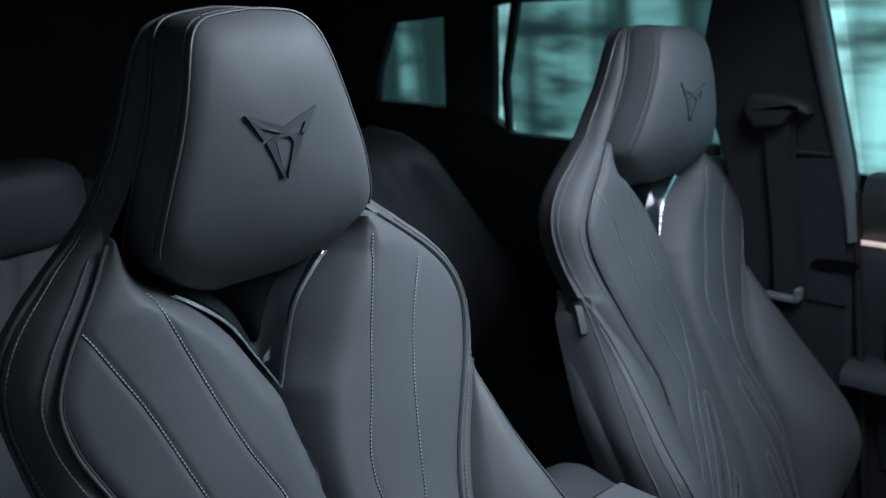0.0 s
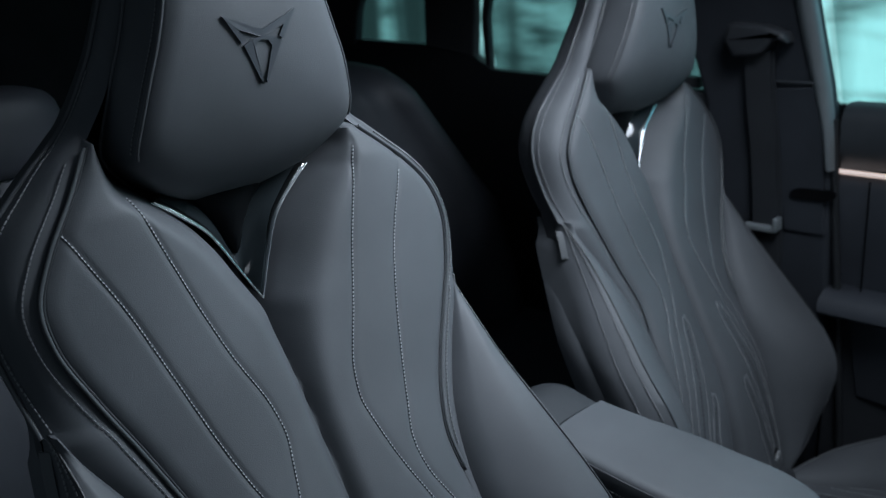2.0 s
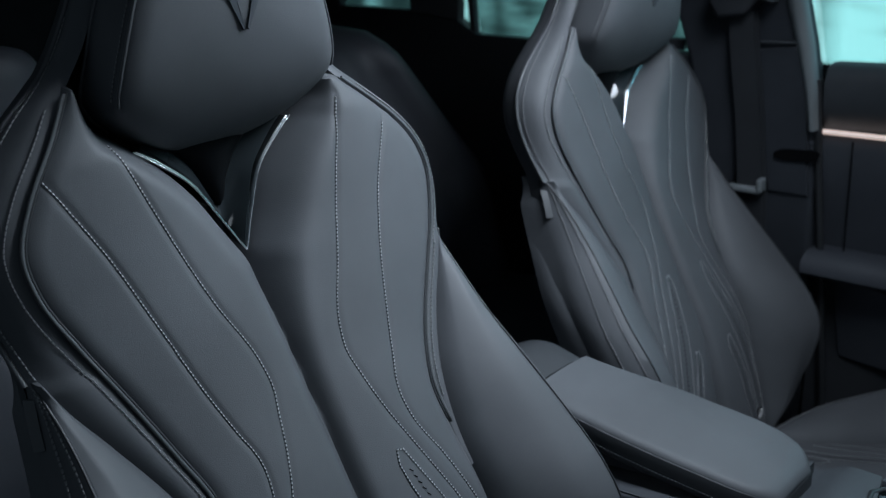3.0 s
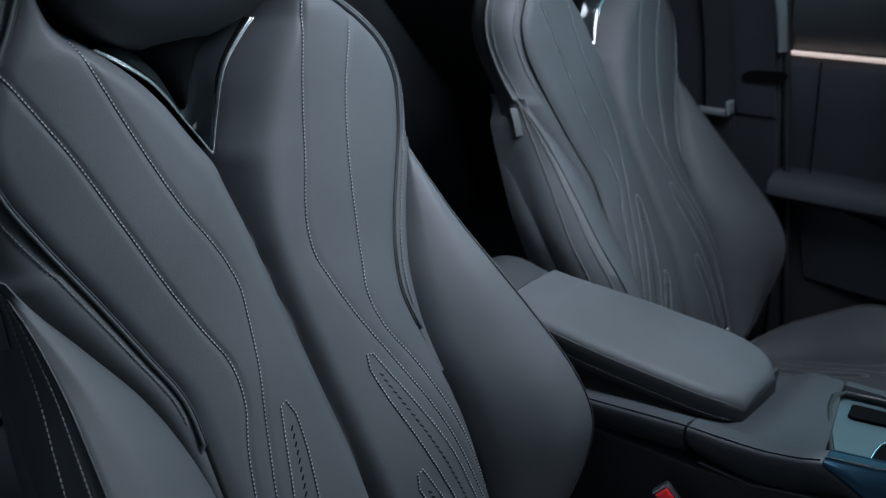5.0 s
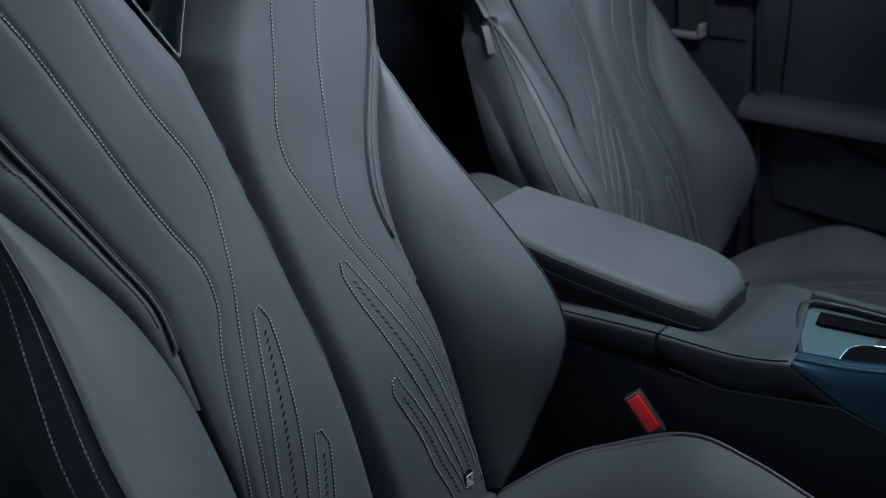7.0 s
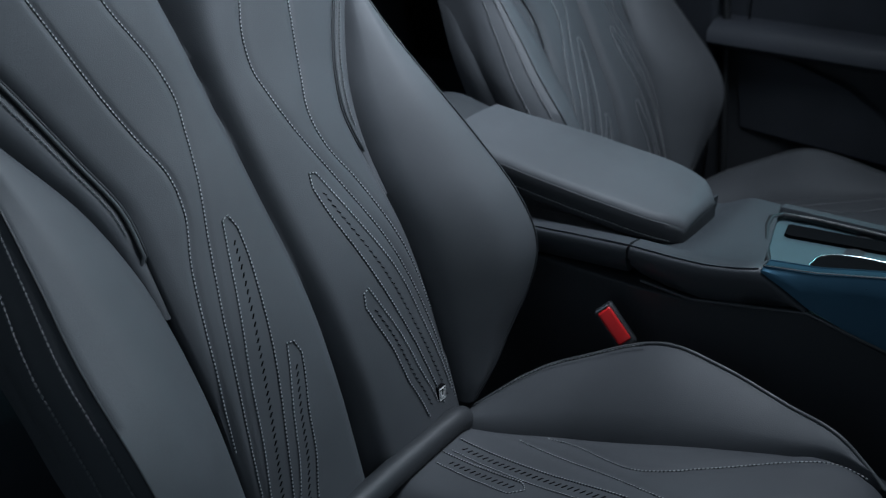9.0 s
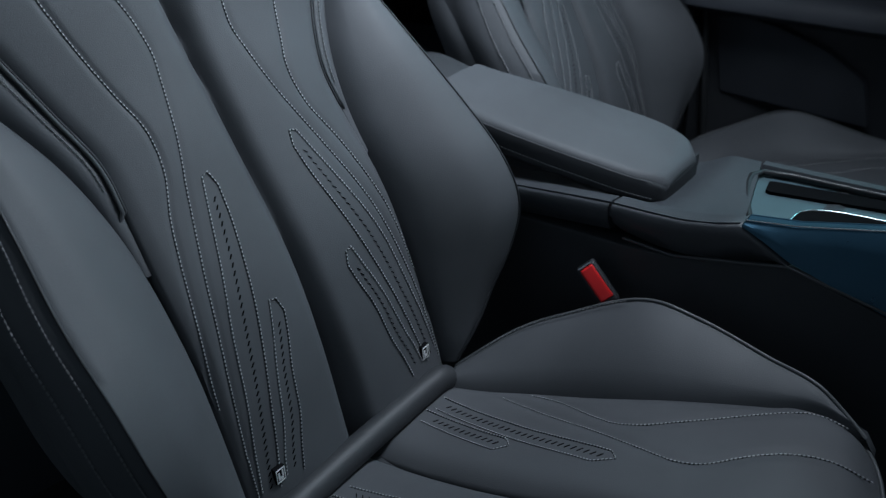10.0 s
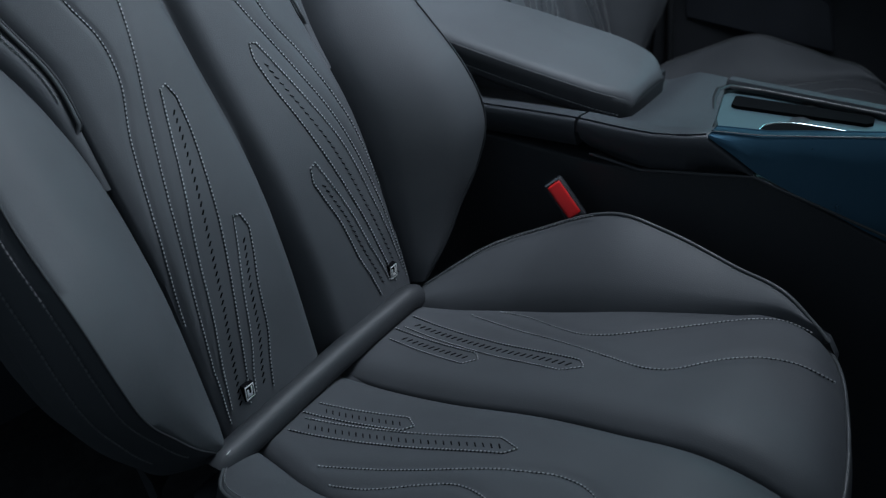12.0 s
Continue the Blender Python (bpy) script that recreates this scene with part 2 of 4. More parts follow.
# ---------- the front seat: built once at its true place, then copied ----------
BACK = curve([(0.30, 0.468), (0.37, 0.482), (0.43, 0.495), (0.52, 0.518), (0.60, 0.546), (0.72, 0.612), (0.83, 0.670), (0.95, 0.714), (1.08, 0.742), (1.15, 0.755), (1.35, 0.775)])
X_SEAM = curve([(0.36, 0.162), (0.45, 0.160), (0.55, 0.157), (0.65, 0.155), (0.71, 0.150), (0.75, 0.149), (0.80, 0.166), (0.86, 0.190), (0.92, 0.217), (0.97, 0.236), (1.01, 0.238), (1.05, 0.219), (1.10, 0.184), (1.14, 0.160)])
X_SEAM_R = curve([(0.36, 0.162), (0.45, 0.160), (0.55, 0.157), (0.65, 0.155), (0.71, 0.150), (0.75, 0.150), (0.79, 0.165), (0.83, 0.188), (0.868, 0.212), (0.926, 0.243), (0.979, 0.254), (1.013, 0.243), (1.047, 0.215), (1.079, 0.177), (1.102, 0.148), (1.14, 0.125)])
X_IN = curve([(0.30, 0.0008), (0.915, 0.0008), (0.935, 0.003), (0.950, 0.010), (0.966, 0.018), (1.006, 0.039), (1.026, 0.054), (1.06, 0.088), (1.10, 0.136), (1.14, 0.157)])
X_IN_R = curve([(0.30, 0.0008), (0.915, 0.0008), (0.935, 0.003), (0.950, 0.010), (0.966, 0.018), (1.006, 0.039), (1.026, 0.054), (1.045, 0.070), (1.070, 0.093), (1.102, 0.122), (1.14, 0.118)])
SEAMS, INNERS, TOPS = {-1: X_SEAM, 1: X_SEAM_R}, {-1: X_IN, 1: X_IN_R}, {-1: 1.138, 1: 1.101}
LINE_OUT = curve([(0.44, 0.160), (0.50, 0.157), (0.56, 0.151), (0.635, 0.136), (0.69, 0.118), (0.735, 0.098), (0.77, 0.096), (0.80, 0.107), (0.834, 0.119), (0.916, 0.145), (0.994, 0.173), (1.03, 0.190), (1.071, 0.209)])
LINE_IN = curve([(0.40, 0.153), (0.46, 0.149), (0.562, 0.134), (0.628, 0.118), (0.70, 0.091), (0.76, 0.067), (0.80, 0.056), (0.822, 0.051), (0.849, 0.054), (0.917, 0.081), (1.003, 0.110), (1.083, 0.136)])
SEAT_AT = (0.0, 0.28, 0.16)


def panel_y(x, z):
    side = 1 if x > 0 else -1
    x = abs(x)
    lo, hi = INNERS[side](z), SEAMS[side](z)
    w = max(hi - lo, 0.004)
    u = min(max((x - lo) / w, 0), 1)
    high = min(max((z - 0.84) / 0.16, 0), 1)
    high = high * high * (3 - 2 * high)
    width = min(0.030 + (0.030 if side > 0 else 0.012) * high, w * 0.55)
    roll = (0.042 + (0.026 if side > 0 else 0.012) * high) * min(1, width / 0.034)
    y = BACK(z) - 0.009 * 4 * u * (1 - u) * min(1, w / 0.1)
    a = u * w
    if a < width:
        y += roll * (1 - a / width) ** 2.3
    c = (1 - u) * w
    edge = min(0.016, w * 0.4)
    if c < edge:
        y += 0.005 * (1 - c / edge) ** 2
    y += 0.0019 * math.exp(-(((x - LINE_OUT(z)) / 0.0040) ** 2)) * (0.46 < z < 1.075)
    y += 0.0016 * math.exp(-(((x - LINE_IN(z)) / 0.0040) ** 2)) * (0.46 < z < 1.09)
    return y


def on_panel(side, pts, n=60):
    """A line over the panel through (z, x) pairs, laid on its surface."""
    f = curve(pts)
    z0, z1 = min(p[0] for p in pts), max(p[0] for p in pts)
    return [(side * f(z), panel_y(side * f(z), z) - 0.0006, z) for z in steps(z0, z1, n)]


B_IN = curve([(0.385, 0.165), (0.45, 0.162), (0.60, 0.160), (0.70, 0.164), (0.76, 0.182), (0.825, 0.218), (0.87, 0.245), (0.897, 0.257)])
B_CREST_X = curve([(0.385, 0.175), (0.41, 0.195), (0.43, 0.212), (0.47, 0.238), (0.51, 0.262), (0.575, 0.282), (0.63, 0.284), (0.69, 0.280), (0.75, 0.269), (0.81, 0.259), (0.85, 0.257), (0.897, 0.260)])
B_CREST_Y = curve([(0.385, -0.008), (0.41, -0.020), (0.43, -0.028), (0.47, -0.042), (0.51, -0.060), (0.575, -0.083), (0.63, -0.080), (0.69, -0.061), (0.75, -0.041), (0.81, -0.018), (0.85, 0.000), (0.897, 0.030)])
B_OUT_X = curve([(0.385, 0.235), (0.45, 0.275), (0.51, 0.291), (0.60, 0.298), (0.70, 0.298), (0.80, 0.278), (0.897, 0.262)])
S_OUT_X = curve([(0.89, 0.264), (0.95, 0.272), (1.0, 0.275), (1.045, 0.265), (1.07, 0.250), (1.11, 0.210), (1.144, 0.173), (1.20, 0.144), (1.25, 0.131), (1.30, 0.116), (1.33, 0.092), (1.342, 0.060)])
S_OUT_R = curve([(0.89, 0.266), (0.93, 0.280), (0.97, 0.286), (1.01, 0.278), (1.04, 0.256), (1.075, 0.213), (1.105, 0.178), (1.14, 0.160), (1.20, 0.144), (1.25, 0.131), (1.30, 0.116), (1.33, 0.092), (1.342, 0.060)])
S_OUT_Y = curve([(0.89, 0.030), (0.95, 0.046), (1.0, 0.052), (1.10, 0.045), (1.35, 0.036)])
S_IN_X = curve([(0.89, 0.203), (0.92, 0.219), (0.97, 0.238), (1.01, 0.240), (1.05, 0.221), (1.10, 0.186), (1.14, 0.161), (1.18, 0.133), (1.22, 0.117), (1.26, 0.106), (1.30, 0.092), (1.33, 0.068), (1.342, 0.045)])

S_IN_R = curve([(0.89, 0.222), (0.926, 0.245), (0.979, 0.256), (1.013, 0.245), (1.047, 0.217), (1.079, 0.179), (1.102, 0.150), (1.14, 0.133), (1.18, 0.122), (1.22, 0.114), (1.26, 0.105), (1.30, 0.092), (1.33, 0.068), (1.342, 0.045)])


def bolster_row(s, z, n_in=14, n_out=9):
    a = Vector((B_IN(z), BACK(z) + 0.014, 0))
    c = Vector((B_CREST_X(z), BACK(z) + B_CREST_Y(z), 0))
    o = Vector((B_OUT_X(z), BACK(z) + 0.045, 0))
    o = c.lerp(o, min(1, 0.35 + (0.897 - z) / 0.07))
    row = []
    d = c - a
    nrm = Vector((-d.y, d.x, 0))
    nrm = nrm * (-1 if nrm.y > 0 else 1)
    for t in steps(0, 1, n_in):
        p = a + d * t + nrm * 0.40 * t * (1 - t) * (1 - 0.35 * t) - Vector((0, 0.010 * min(1, t * 8) * min(1, (1 - t) * 3), 0)) * min(1, d.length / 0.05)
        row.append((s * p.x, p.y, z))
    d = o - c
    for t in steps(0, 1, n_out)[1:]:
        p = c + d * t + Vector((0.017 * math.sin(math.pi * t) * min(1, d.length / 0.08) * min(1, max(0, 0.90 - z) / 0.22), 0, 0))
        row.append((s * p.x, p.y, z))
    return row, n_in - 1


HEAD = [(0.0, 1.046), (0.040, 1.052), (0.075, 1.068), (0.104, 1.090), (0.122, 1.109), (0.1275, 1.124), (0.124, 1.148), (0.113, 1.187), (0.101, 1.220), (0.090, 1.254), (0.080, 1.288), (0.071, 1.311), (0.058, 1.325), (0.038, 1.331), (0.0, 1.334)]
HEAD_Y = curve([(1.046, 0.792), (1.07, 0.760), (1.10, 0.736), (1.13, 0.722), (1.17, 0.712), (1.22, 0.707), (1.28, 0.710), (1.31, 0.717), (1.334, 0.728)])


HEAD_X = curve([(1.124, 0.1275), (1.148, 0.124), (1.187, 0.113), (1.220, 0.101), (1.254, 0.090), (1.288, 0.080), (1.311, 0.071), (1.325, 0.058), (1.334, 0.036)])


def band_ends(z, s):
    """Front and rear edge of the shoulder band at a height: beside the panel below, along the headrest's side above."""
    if z < 0.89:
        return Vector((SEAMS[s](z) + 0.0015, BACK(z) + 0.008, 0)), Vector((B_IN(z) + 0.006, BACK(z) + 0.022, 0))
    f_in, f_out, start = (S_IN_X, S_OUT_X, 1.115) if s < 0 else (S_IN_R, S_OUT_R, 1.090)
    a = Vector((f_in(z) + 0.0015, BACK(z) + 0.008, 0))
    b = Vector((f_out(z), BACK(z) + S_OUT_Y(z), 0))
    w = min(1, max(0, (z - start) / 0.10))
    w = w * w * (3 - 2 * w)
    zc = max(z, 1.139)
    a2 = Vector((HEAD_X(zc) * 1.025, HEAD_Y(zc) + 0.074, 0))
    round_off = math.sqrt(max(0.03, 1 - (max(0, z - 1.19) / 0.147) ** 2))
    b2 = a2 + Vector((0.011, 0.030, 0)) * round_off
    return a.lerp(a2, w), b.lerp(b2, w)


def shoulder_row(s, z, n=12):
    a, b = band_ends(z, s)
    d = b - a
    nrm = Vector((d.y, -d.x, 0)).normalized()
    row = []
    for t in steps(0, 1, n):
        p = a + d * t + nrm * min(0.009, d.length * 0.25) * math.sin(math.pi * t ** 0.8)
        row.append((s * p.x, p.y, z))
    return row


def head_ring():
    """The headrest's outline, finely and evenly sampled."""
    half = [Vector((x, 0, z)) for x, z in HEAD]
    fx, fz = curve([(i, p.x) for i, p in enumerate(half)]), curve([(i, p.z) for i, p in enumerate(half)])
    right = [(fx(t), fz(t)) for t in steps(0, len(half) - 1, 43)]
    return right + [(-x, z) for x, z in right[-2:0:-1]]


def emblem_piece(outline, side):
    pts = []
    for x, z in outline:
        z2 = 1.208 + z
        pts.append((side * x, z2))
    bm = prism(pts, 0.0, 1.0, "y")
    for v in bm.verts:
        face = HEAD_Y(v.co.z) - 0.0100 * max(0, 1 - (v.co.x / 0.12) ** 2)
        v.co.y = face - 0.0025 if v.co.y < 0.5 else face + 0.006
    return bm


def isofix_label(seat, side):
    k, z, x = 0.62, 0.428, 0.124
    y = panel_y(side * x, z) - 0.003
    cx = side * x

    def bar(bm, x0, z0, x1, z1):
        box(bm, (cx + k * x0, y - 0.0008, z + 1.3 * k * z0), (cx + k * x1, y + 0.0002, z + 1.3 * k * z1))

    tag = part("label_tag", prism([(cx - 0.011 * k, z - 0.016 * k), (cx + 0.011 * k, z - 0.016 * k), (cx + 0.011 * k, z + 0.016 * k), (cx - 0.011 * k, z + 0.016 * k)], y, y + 0.006, "y", 0.001), HOLE, seat, "small black cloth tag with a white pictogram")
    bm = bmesh.new()
    for q in ((-0.0095, -0.0108, 0.0095, -0.0092), (-0.0095, 0.0092, 0.0095, 0.0108), (-0.0098, -0.0105, -0.0082, 0.0105), (0.0082, -0.0105, 0.0098, 0.0105), (-0.006, -0.006, -0.002, 0.005), (-0.006, -0.007, 0.005, -0.003), (0.003, -0.003, 0.006, 0.007)):
        bar(bm, *q)
    part("pictogram", bm, LABEL, tag, "white pictogram")


CUSH_Z = curve([(-0.07, 0.446), (-0.03, 0.464), (0.0, 0.473), (0.05, 0.478), (0.135, 0.462), (0.20, 0.447), (0.33, 0.404), (0.40, 0.386), (0.50, 0.370)])
C_IN = curve([(-0.07, 0.216), (0.023, 0.216), (0.048, 0.219), (0.102, 0.208), (0.216, 0.184), (0.352, 0.169), (0.471, 0.143), (0.50, 0.140)])
C_CREST_X = curve([(0.0, 0.206), (0.027, 0.221), (0.054, 0.233), (0.122, 0.253), (0.205, 0.268), (0.263, 0.270), (0.36, 0.254), (0.426, 0.227), (0.48, 0.172)])
C_CREST_Z = curve([(0.0, 0.466), (0.027, 0.476), (0.054, 0.487), (0.122, 0.490), (0.205, 0.498), (0.263, 0.501), (0.36, 0.457), (0.426, 0.419), (0.48, 0.376)])
C_FRONT = curve([(0.0, -0.057), (0.06, -0.049), (0.126, -0.031), (0.192, -0.003), (0.225, 0.022)])
C_LINE1 = curve([(0.023, 0.211), (0.047, 0.213), (0.095, 0.190), (0.168, 0.147), (0.205, 0.128), (0.235, 0.124), (0.257, 0.130), (0.321, 0.153), (0.36, 0.158)])
C_LINE2 = curve([(-0.018, 0.150), (0.025, 0.146), (0.094, 0.110), (0.120, 0.090), (0.145, 0.084), (0.185, 0.090), (0.276, 0.114), (0.39, 0.142)])


def cushion_z(x, y):
    x = abs(x)
    z = CUSH_Z(y)
    a = max(x - 0.001, 0)
    if a < 0.030:
        z -= 0.013 * (1 - a / 0.030) ** 2.2
    c = C_IN(y) - x
    if c < 0.02:
        z -= 0.008 * (1 - max(c, 0) / 0.02) ** 2
    z += 0.004 * math.sin(math.pi * min(max(x / 0.2, 0), 1))
    z -= 0.0025 * math.exp(-(((x - C_LINE1(y)) / 0.005) ** 2)) * (0.02 < y < 0.36)
    z -= 0.0025 * math.exp(-(((x - C_LINE2(y)) / 0.005) ** 2)) * (-0.02 < y < 0.39)
    return z


def on_cushion(side, f, y0, y1, n=50):
    return [(side * f(y), y, cushion_z(f(y), y) + 0.0006) for y in steps(y0, y1, n)]


def build_seat():
    seat = thing("front_seat", SEAT_AT, "dark grey leather sports seat with pale stitching and a built-in headrest", "car seat", "front seats")
    for s in (-1, 1):
        # backrest panel, one wing on each side of the middle groove
        rows = []
        for z in steps(0.365, TOPS[s], 170):
            lo, hi = INNERS[s](z), SEAMS[s](z)
            us = [0, .008, .018, .03, .043, .058, .075, .095, .115, .138, .163, .19, .22, .25] + steps(0.275, 0.915, 62) + [0.93, 0.95, 0.97, 0.985, 1.0]
            rows.append([(s * (lo + (hi - lo) * u), panel_y(s * (lo + (hi - lo) * u), z), z) for u in us])
        wing = part("backrest_panel", slab(rows, (0, 0.05, 0.01)), LEATHER, seat, "grey leather wing panel with quilted stitch lines")
        # stitch lines on the wing
        for f, z0, z1 in ((LINE_OUT, 0.52, 1.071 if s < 0 else 1.046), (LINE_IN, 0.405, 1.085)):
            line = [(s * f(z), panel_y(s * f(z), z) - 0.0004, z) for z in steps(z0, z1, 120)]
            sewn(line, (0, -0.85, 0.5), wing, "fine pale dotted thread")
        for outer, inner in (([(0.415, 0.148), (0.467, 0.140), (0.514, 0.130), (0.590, 0.114), (0.66, 0.088), (0.715, 0.066)], [(0.415, 0.126), (0.452, 0.117), (0.50, 0.106), (0.563, 0.089), (0.635, 0.069), (0.68, 0.057), (0.703, 0.0535)]),
                             ([(0.415, 0.117), (0.44, 0.111), (0.47, 0.101), (0.53, 0.085), (0.575, 0.069), (0.592, 0.063)], [(0.415, 0.094), (0.445, 0.086), (0.468, 0.078), (0.525, 0.066), (0.555, 0.056), (0.576, 0.050)])):
            top = [on_panel(s, inner, 40)[-1], on_panel(s, [(inner[-1][0] + 0.014, (inner[-1][1] + outer[-1][1]) / 2 - 0.002), (inner[-1][0] + 0.010, (inner[-1][1] + outer[-1][1]) / 2 - 0.003)], 2)[-1], on_panel(s, outer, 40)[-1]]
            loop = on_panel(s, inner, 40) + top[1:2] + on_panel(s, outer, 40)[::-1]
            sewn(loop, (0, -0.85, 0.5), wing, "fine pale dotted thread round a perforated pocket")
            fo, fi = curve(outer), curve(inner)
            bm = bmesh.new()
            z = min(inner[-1][0], outer[-1][0]) - 0.010
            while z > max(outer[0][0], inner[0][0]) + 0.004:
                x = (fo(z) + fi(z)) / 2
                dz, dx = 0.0017, 0.0017
                q = [(x - dx - .0008, z + dz), (x - dx + .0008, z + dz), (x + dx + .0008, z - dz), (x + dx - .0008, z - dz)]
                vs = [bm.verts.new((s * a, panel_y(s * a, b) - 0.0007, b)) for a, b in q]
                ws = [bm.verts.new((s * a, panel_y(s * a, b) + 0.002, b)) for a, b in q]
                bm.faces.new(vs)
                for i in range(4):
                    bm.faces.new((vs[i], vs[(i + 1) % 4], ws[(i + 1) % 4], ws[i]))
                z -= 0.0070
            part("perforation", bm, HOLE, wing, "row of slanted dark perforations", smooth=False, kind="stuff")
        # shoulder band from the bolster's top round to the head
        band = part("shoulder_band", slab([shoulder_row(s, z) for z in steps(0.655, 1.334, 100)], (-s * 0.012, 0.03, 0)), LEATHER, seat, "leather band along the shoulder")
        edge = []
        for z in steps(0.712, TOPS[s] - 0.002, 80):
            edge.append((s * (SEAMS[s](z) + 0.003), BACK(z) + 0.003, z))
        edge.insert(0, (s * (SEAMS[s](0.712) + 0.010), BACK(0.70) + 0.012, 0.698))
        part("piping", tube(edge, 0.0021), EDGE, band, "raised leather piping")
        part("seam", tube([(x - s * 0.0034, y + 0.0006, z) for x, y, z in edge], 0.0014), PIPING, band, "dark seam line beside the piping")
        part("stitching", stitches([(q[2][0] + s * 0.0006, q[2][1] - 0.0008, q[2][2]) for q in (shoulder_row(s, z) for z in steps(0.735, TOPS[s] - 0.01, 80))], (s * 0.5, -0.85, 0.2), 0.0052, 0.0036, 0.0011), THREAD, band, "pale saddle stitching", kind="stuff")
        rear = [(s * (band_ends(z, s)[1].x + 0.001), band_ends(z, s)[1].y, z) for z in steps(0.893, 1.332, 70)]
        part("piping", tube(rear, 0.0026), EDGE, band, "raised leather piping")
        part("stitching", stitches([(q[-3][0] + s * 0.0009, q[-3][1] - 0.0004, q[-3][2]) for q in (shoulder_row(s, z) for z in steps(0.90, 1.20, 80))], (s * 0.8, -0.6, 0.1), 0.0056, 0.0038, 0.0011), THREAD, band, "pale saddle stitching", kind="stuff")
        # side bolster
        rows, crest = [], []
        for z in steps(0.386, 0.896, 70):
            row, k = bolster_row(s, z)
            rows.append(row)
            crest.append(row[k])
        bol = part("side_bolster", slab(rows, (-s * 0.004, 0.05, 0)), LEATHER, seat, "smooth grey leather side bolster")
        part("piping", tube([(x, y - 0.0002, z) for x, y, z in crest], 0.0013), PIPING, bol, "thin black seam along the crest")
        part("stitching", stitches([(r[14][0] + s * 0.0007, r[14][1] - 0.0007, r[14][2]) for r in rows[5:]], (s * 0.8, -0.6, 0.1), 0.0056, 0.0038, 0.0011), THREAD, bol, "pale saddle stitching", kind="stuff")
        outer_line = [(r[-6][0] + s * 0.0005, r[-6][1] - 0.0008, r[-6][2]) for r in rows]
        part("stitching", stitches(outer_line[6:], (s * 1.0, -0.4, 0), 0.0056, 0.0038, 0.0011), THREAD, bol, "pale saddle stitching", kind="stuff")
        if s < 0:
            part("airbag_tag", slab([[(-0.262, 0.722, 0.880), (-0.269, 0.730, 0.880)], [(-0.267, 0.710, 0.860), (-0.274, 0.718, 0.859)], [(-0.270, 0.701, 0.840), (-0.277, 0.709, 0.838)]], (0.0015, 0.002, 0)), EDGE, bol, "small grey cloth tag sewn into the seam")
        isofix_label(seat, s)

    # back shell closing the seat behind
    rings = []
    for z in steps(0.33, 1.332, 50):
        deep = 0.075 - 0.055 * max(0, z - 1.0) / 0.335
        ends = {}
        for s in (-1, 1):
            ends[s] = (max(B_OUT_X(z), 0.2) - 0.002, BACK(z) + 0.040) if z < 0.89 else tuple(band_ends(z, s)[1][:2])

        def around(c, lift):
            xo, yo = ends[1 if c > 0 else -1]
            return (xo * c, yo + 0.006 + deep * lift, z)

        rings.append([around(math.cos(a), max(0, math.sin(a)) ** 0.6) for a in steps(0, math.pi, 25)] + [around(k, 0.85 * (1 - k * k) ** 0.5) for k in (-0.92, -0.8, -0.5, 0.0, 0.5, 0.8, 0.92)])
    part("back_shell", loft(rings), LEATHER_SIDE, seat, "dark leather back shell")

    # headrest
    ring = head_ring()
    cz = 1.205
    rings = []
    for k in (0.02, 0.12, 0.25, 0.4, 0.55, 0.7, 0.82, 0.91, 0.965, 1.0):
        rings.append([(x * k, HEAD_Y(cz + (z - cz) * k) - 0.0100 * (1 - k ** 2.2) + 0.006 * max(0, k - 0.9) / 0.1, cz + (z - cz) * k) for x, z in ring])
    for k, dy in ((1.015, 0.010), (1.03, 0.025), (1.04, 0.045), (1.03, 0.065), (0.97, 0.078), (0.8, 0.084)):
        rings.append([(x * k, HEAD_Y(z) + 0.006 + dy, cz + (z - cz) * (1 + (k - 1) * 0.6)) for x, z in ring])
    rest = part("headrest", loft(rings), LEATHER, seat, "padded grey leather headrest with an embossed emblem")
    loop = [(x * 1.004, HEAD_Y(z) + 0.006, cz + (z - cz) * 1.004) for x, z in ring]
    part("piping", tube(loop[14:-13], 0.0016), EDGE, rest, "raised leather piping")
    part("stitching", stitches([(x * 1.018, y + 0.009, cz + (z - cz) * 1.012) for x, y, z in loop[14:-13]], (-0.7, -0.6, 0.3), 0.0046, 0.003, 0.0009), THREAD, rest, "pale dashed thread", kind="stuff")
    part("piping", tube([(x * 1.036, HEAD_Y(z) + 0.070, cz + (z - cz) * 1.025) for x, z in ring[8:-7]], 0.002), EDGE, rest, "raised leather piping")
    for s in (-1, 1):
        for outline in ([(0.0415, 0.032), (0.0, 0.0165), (0.0, 0.0098), (0.009, 0.0125), (0.026, 0.0185), (0.0195, 0.0085), (0.024, 0.0055)],
                        [(0.0218, 0.0035), (0.0126, 0.0085), (0.0, 0.0105), (0.0, 0.0070), (0.0062, 0.0058), (0.0100, 0.0), (0.0016, -0.0315), (0.0028, -0.0345)]):
            part("emblem", emblem_piece(outline, s), EMBLEM, rest, "dark embossed angular emblem", smooth=False)
    # dark sheet added behind the groove, stands for the shade deep inside
    part("groove_shade_sheet", slab([[(x, BACK(z) + 0.058, z) for x in (-0.02, 0.02)] for z in steps(0.36, 0.90, 30)], (0, 0.006, 0)), PIPING, seat, "added dark sheet for the shade in the groove between the two panels")
    part("seam_label", tube([(-0.186, 0.462, 0.404), (-0.154, 0.470, 0.401)], 0.0006, 6), LABEL, seat, "white edge of a sewn-in label")
    # neck and the V trim below the headrest
    rings = []
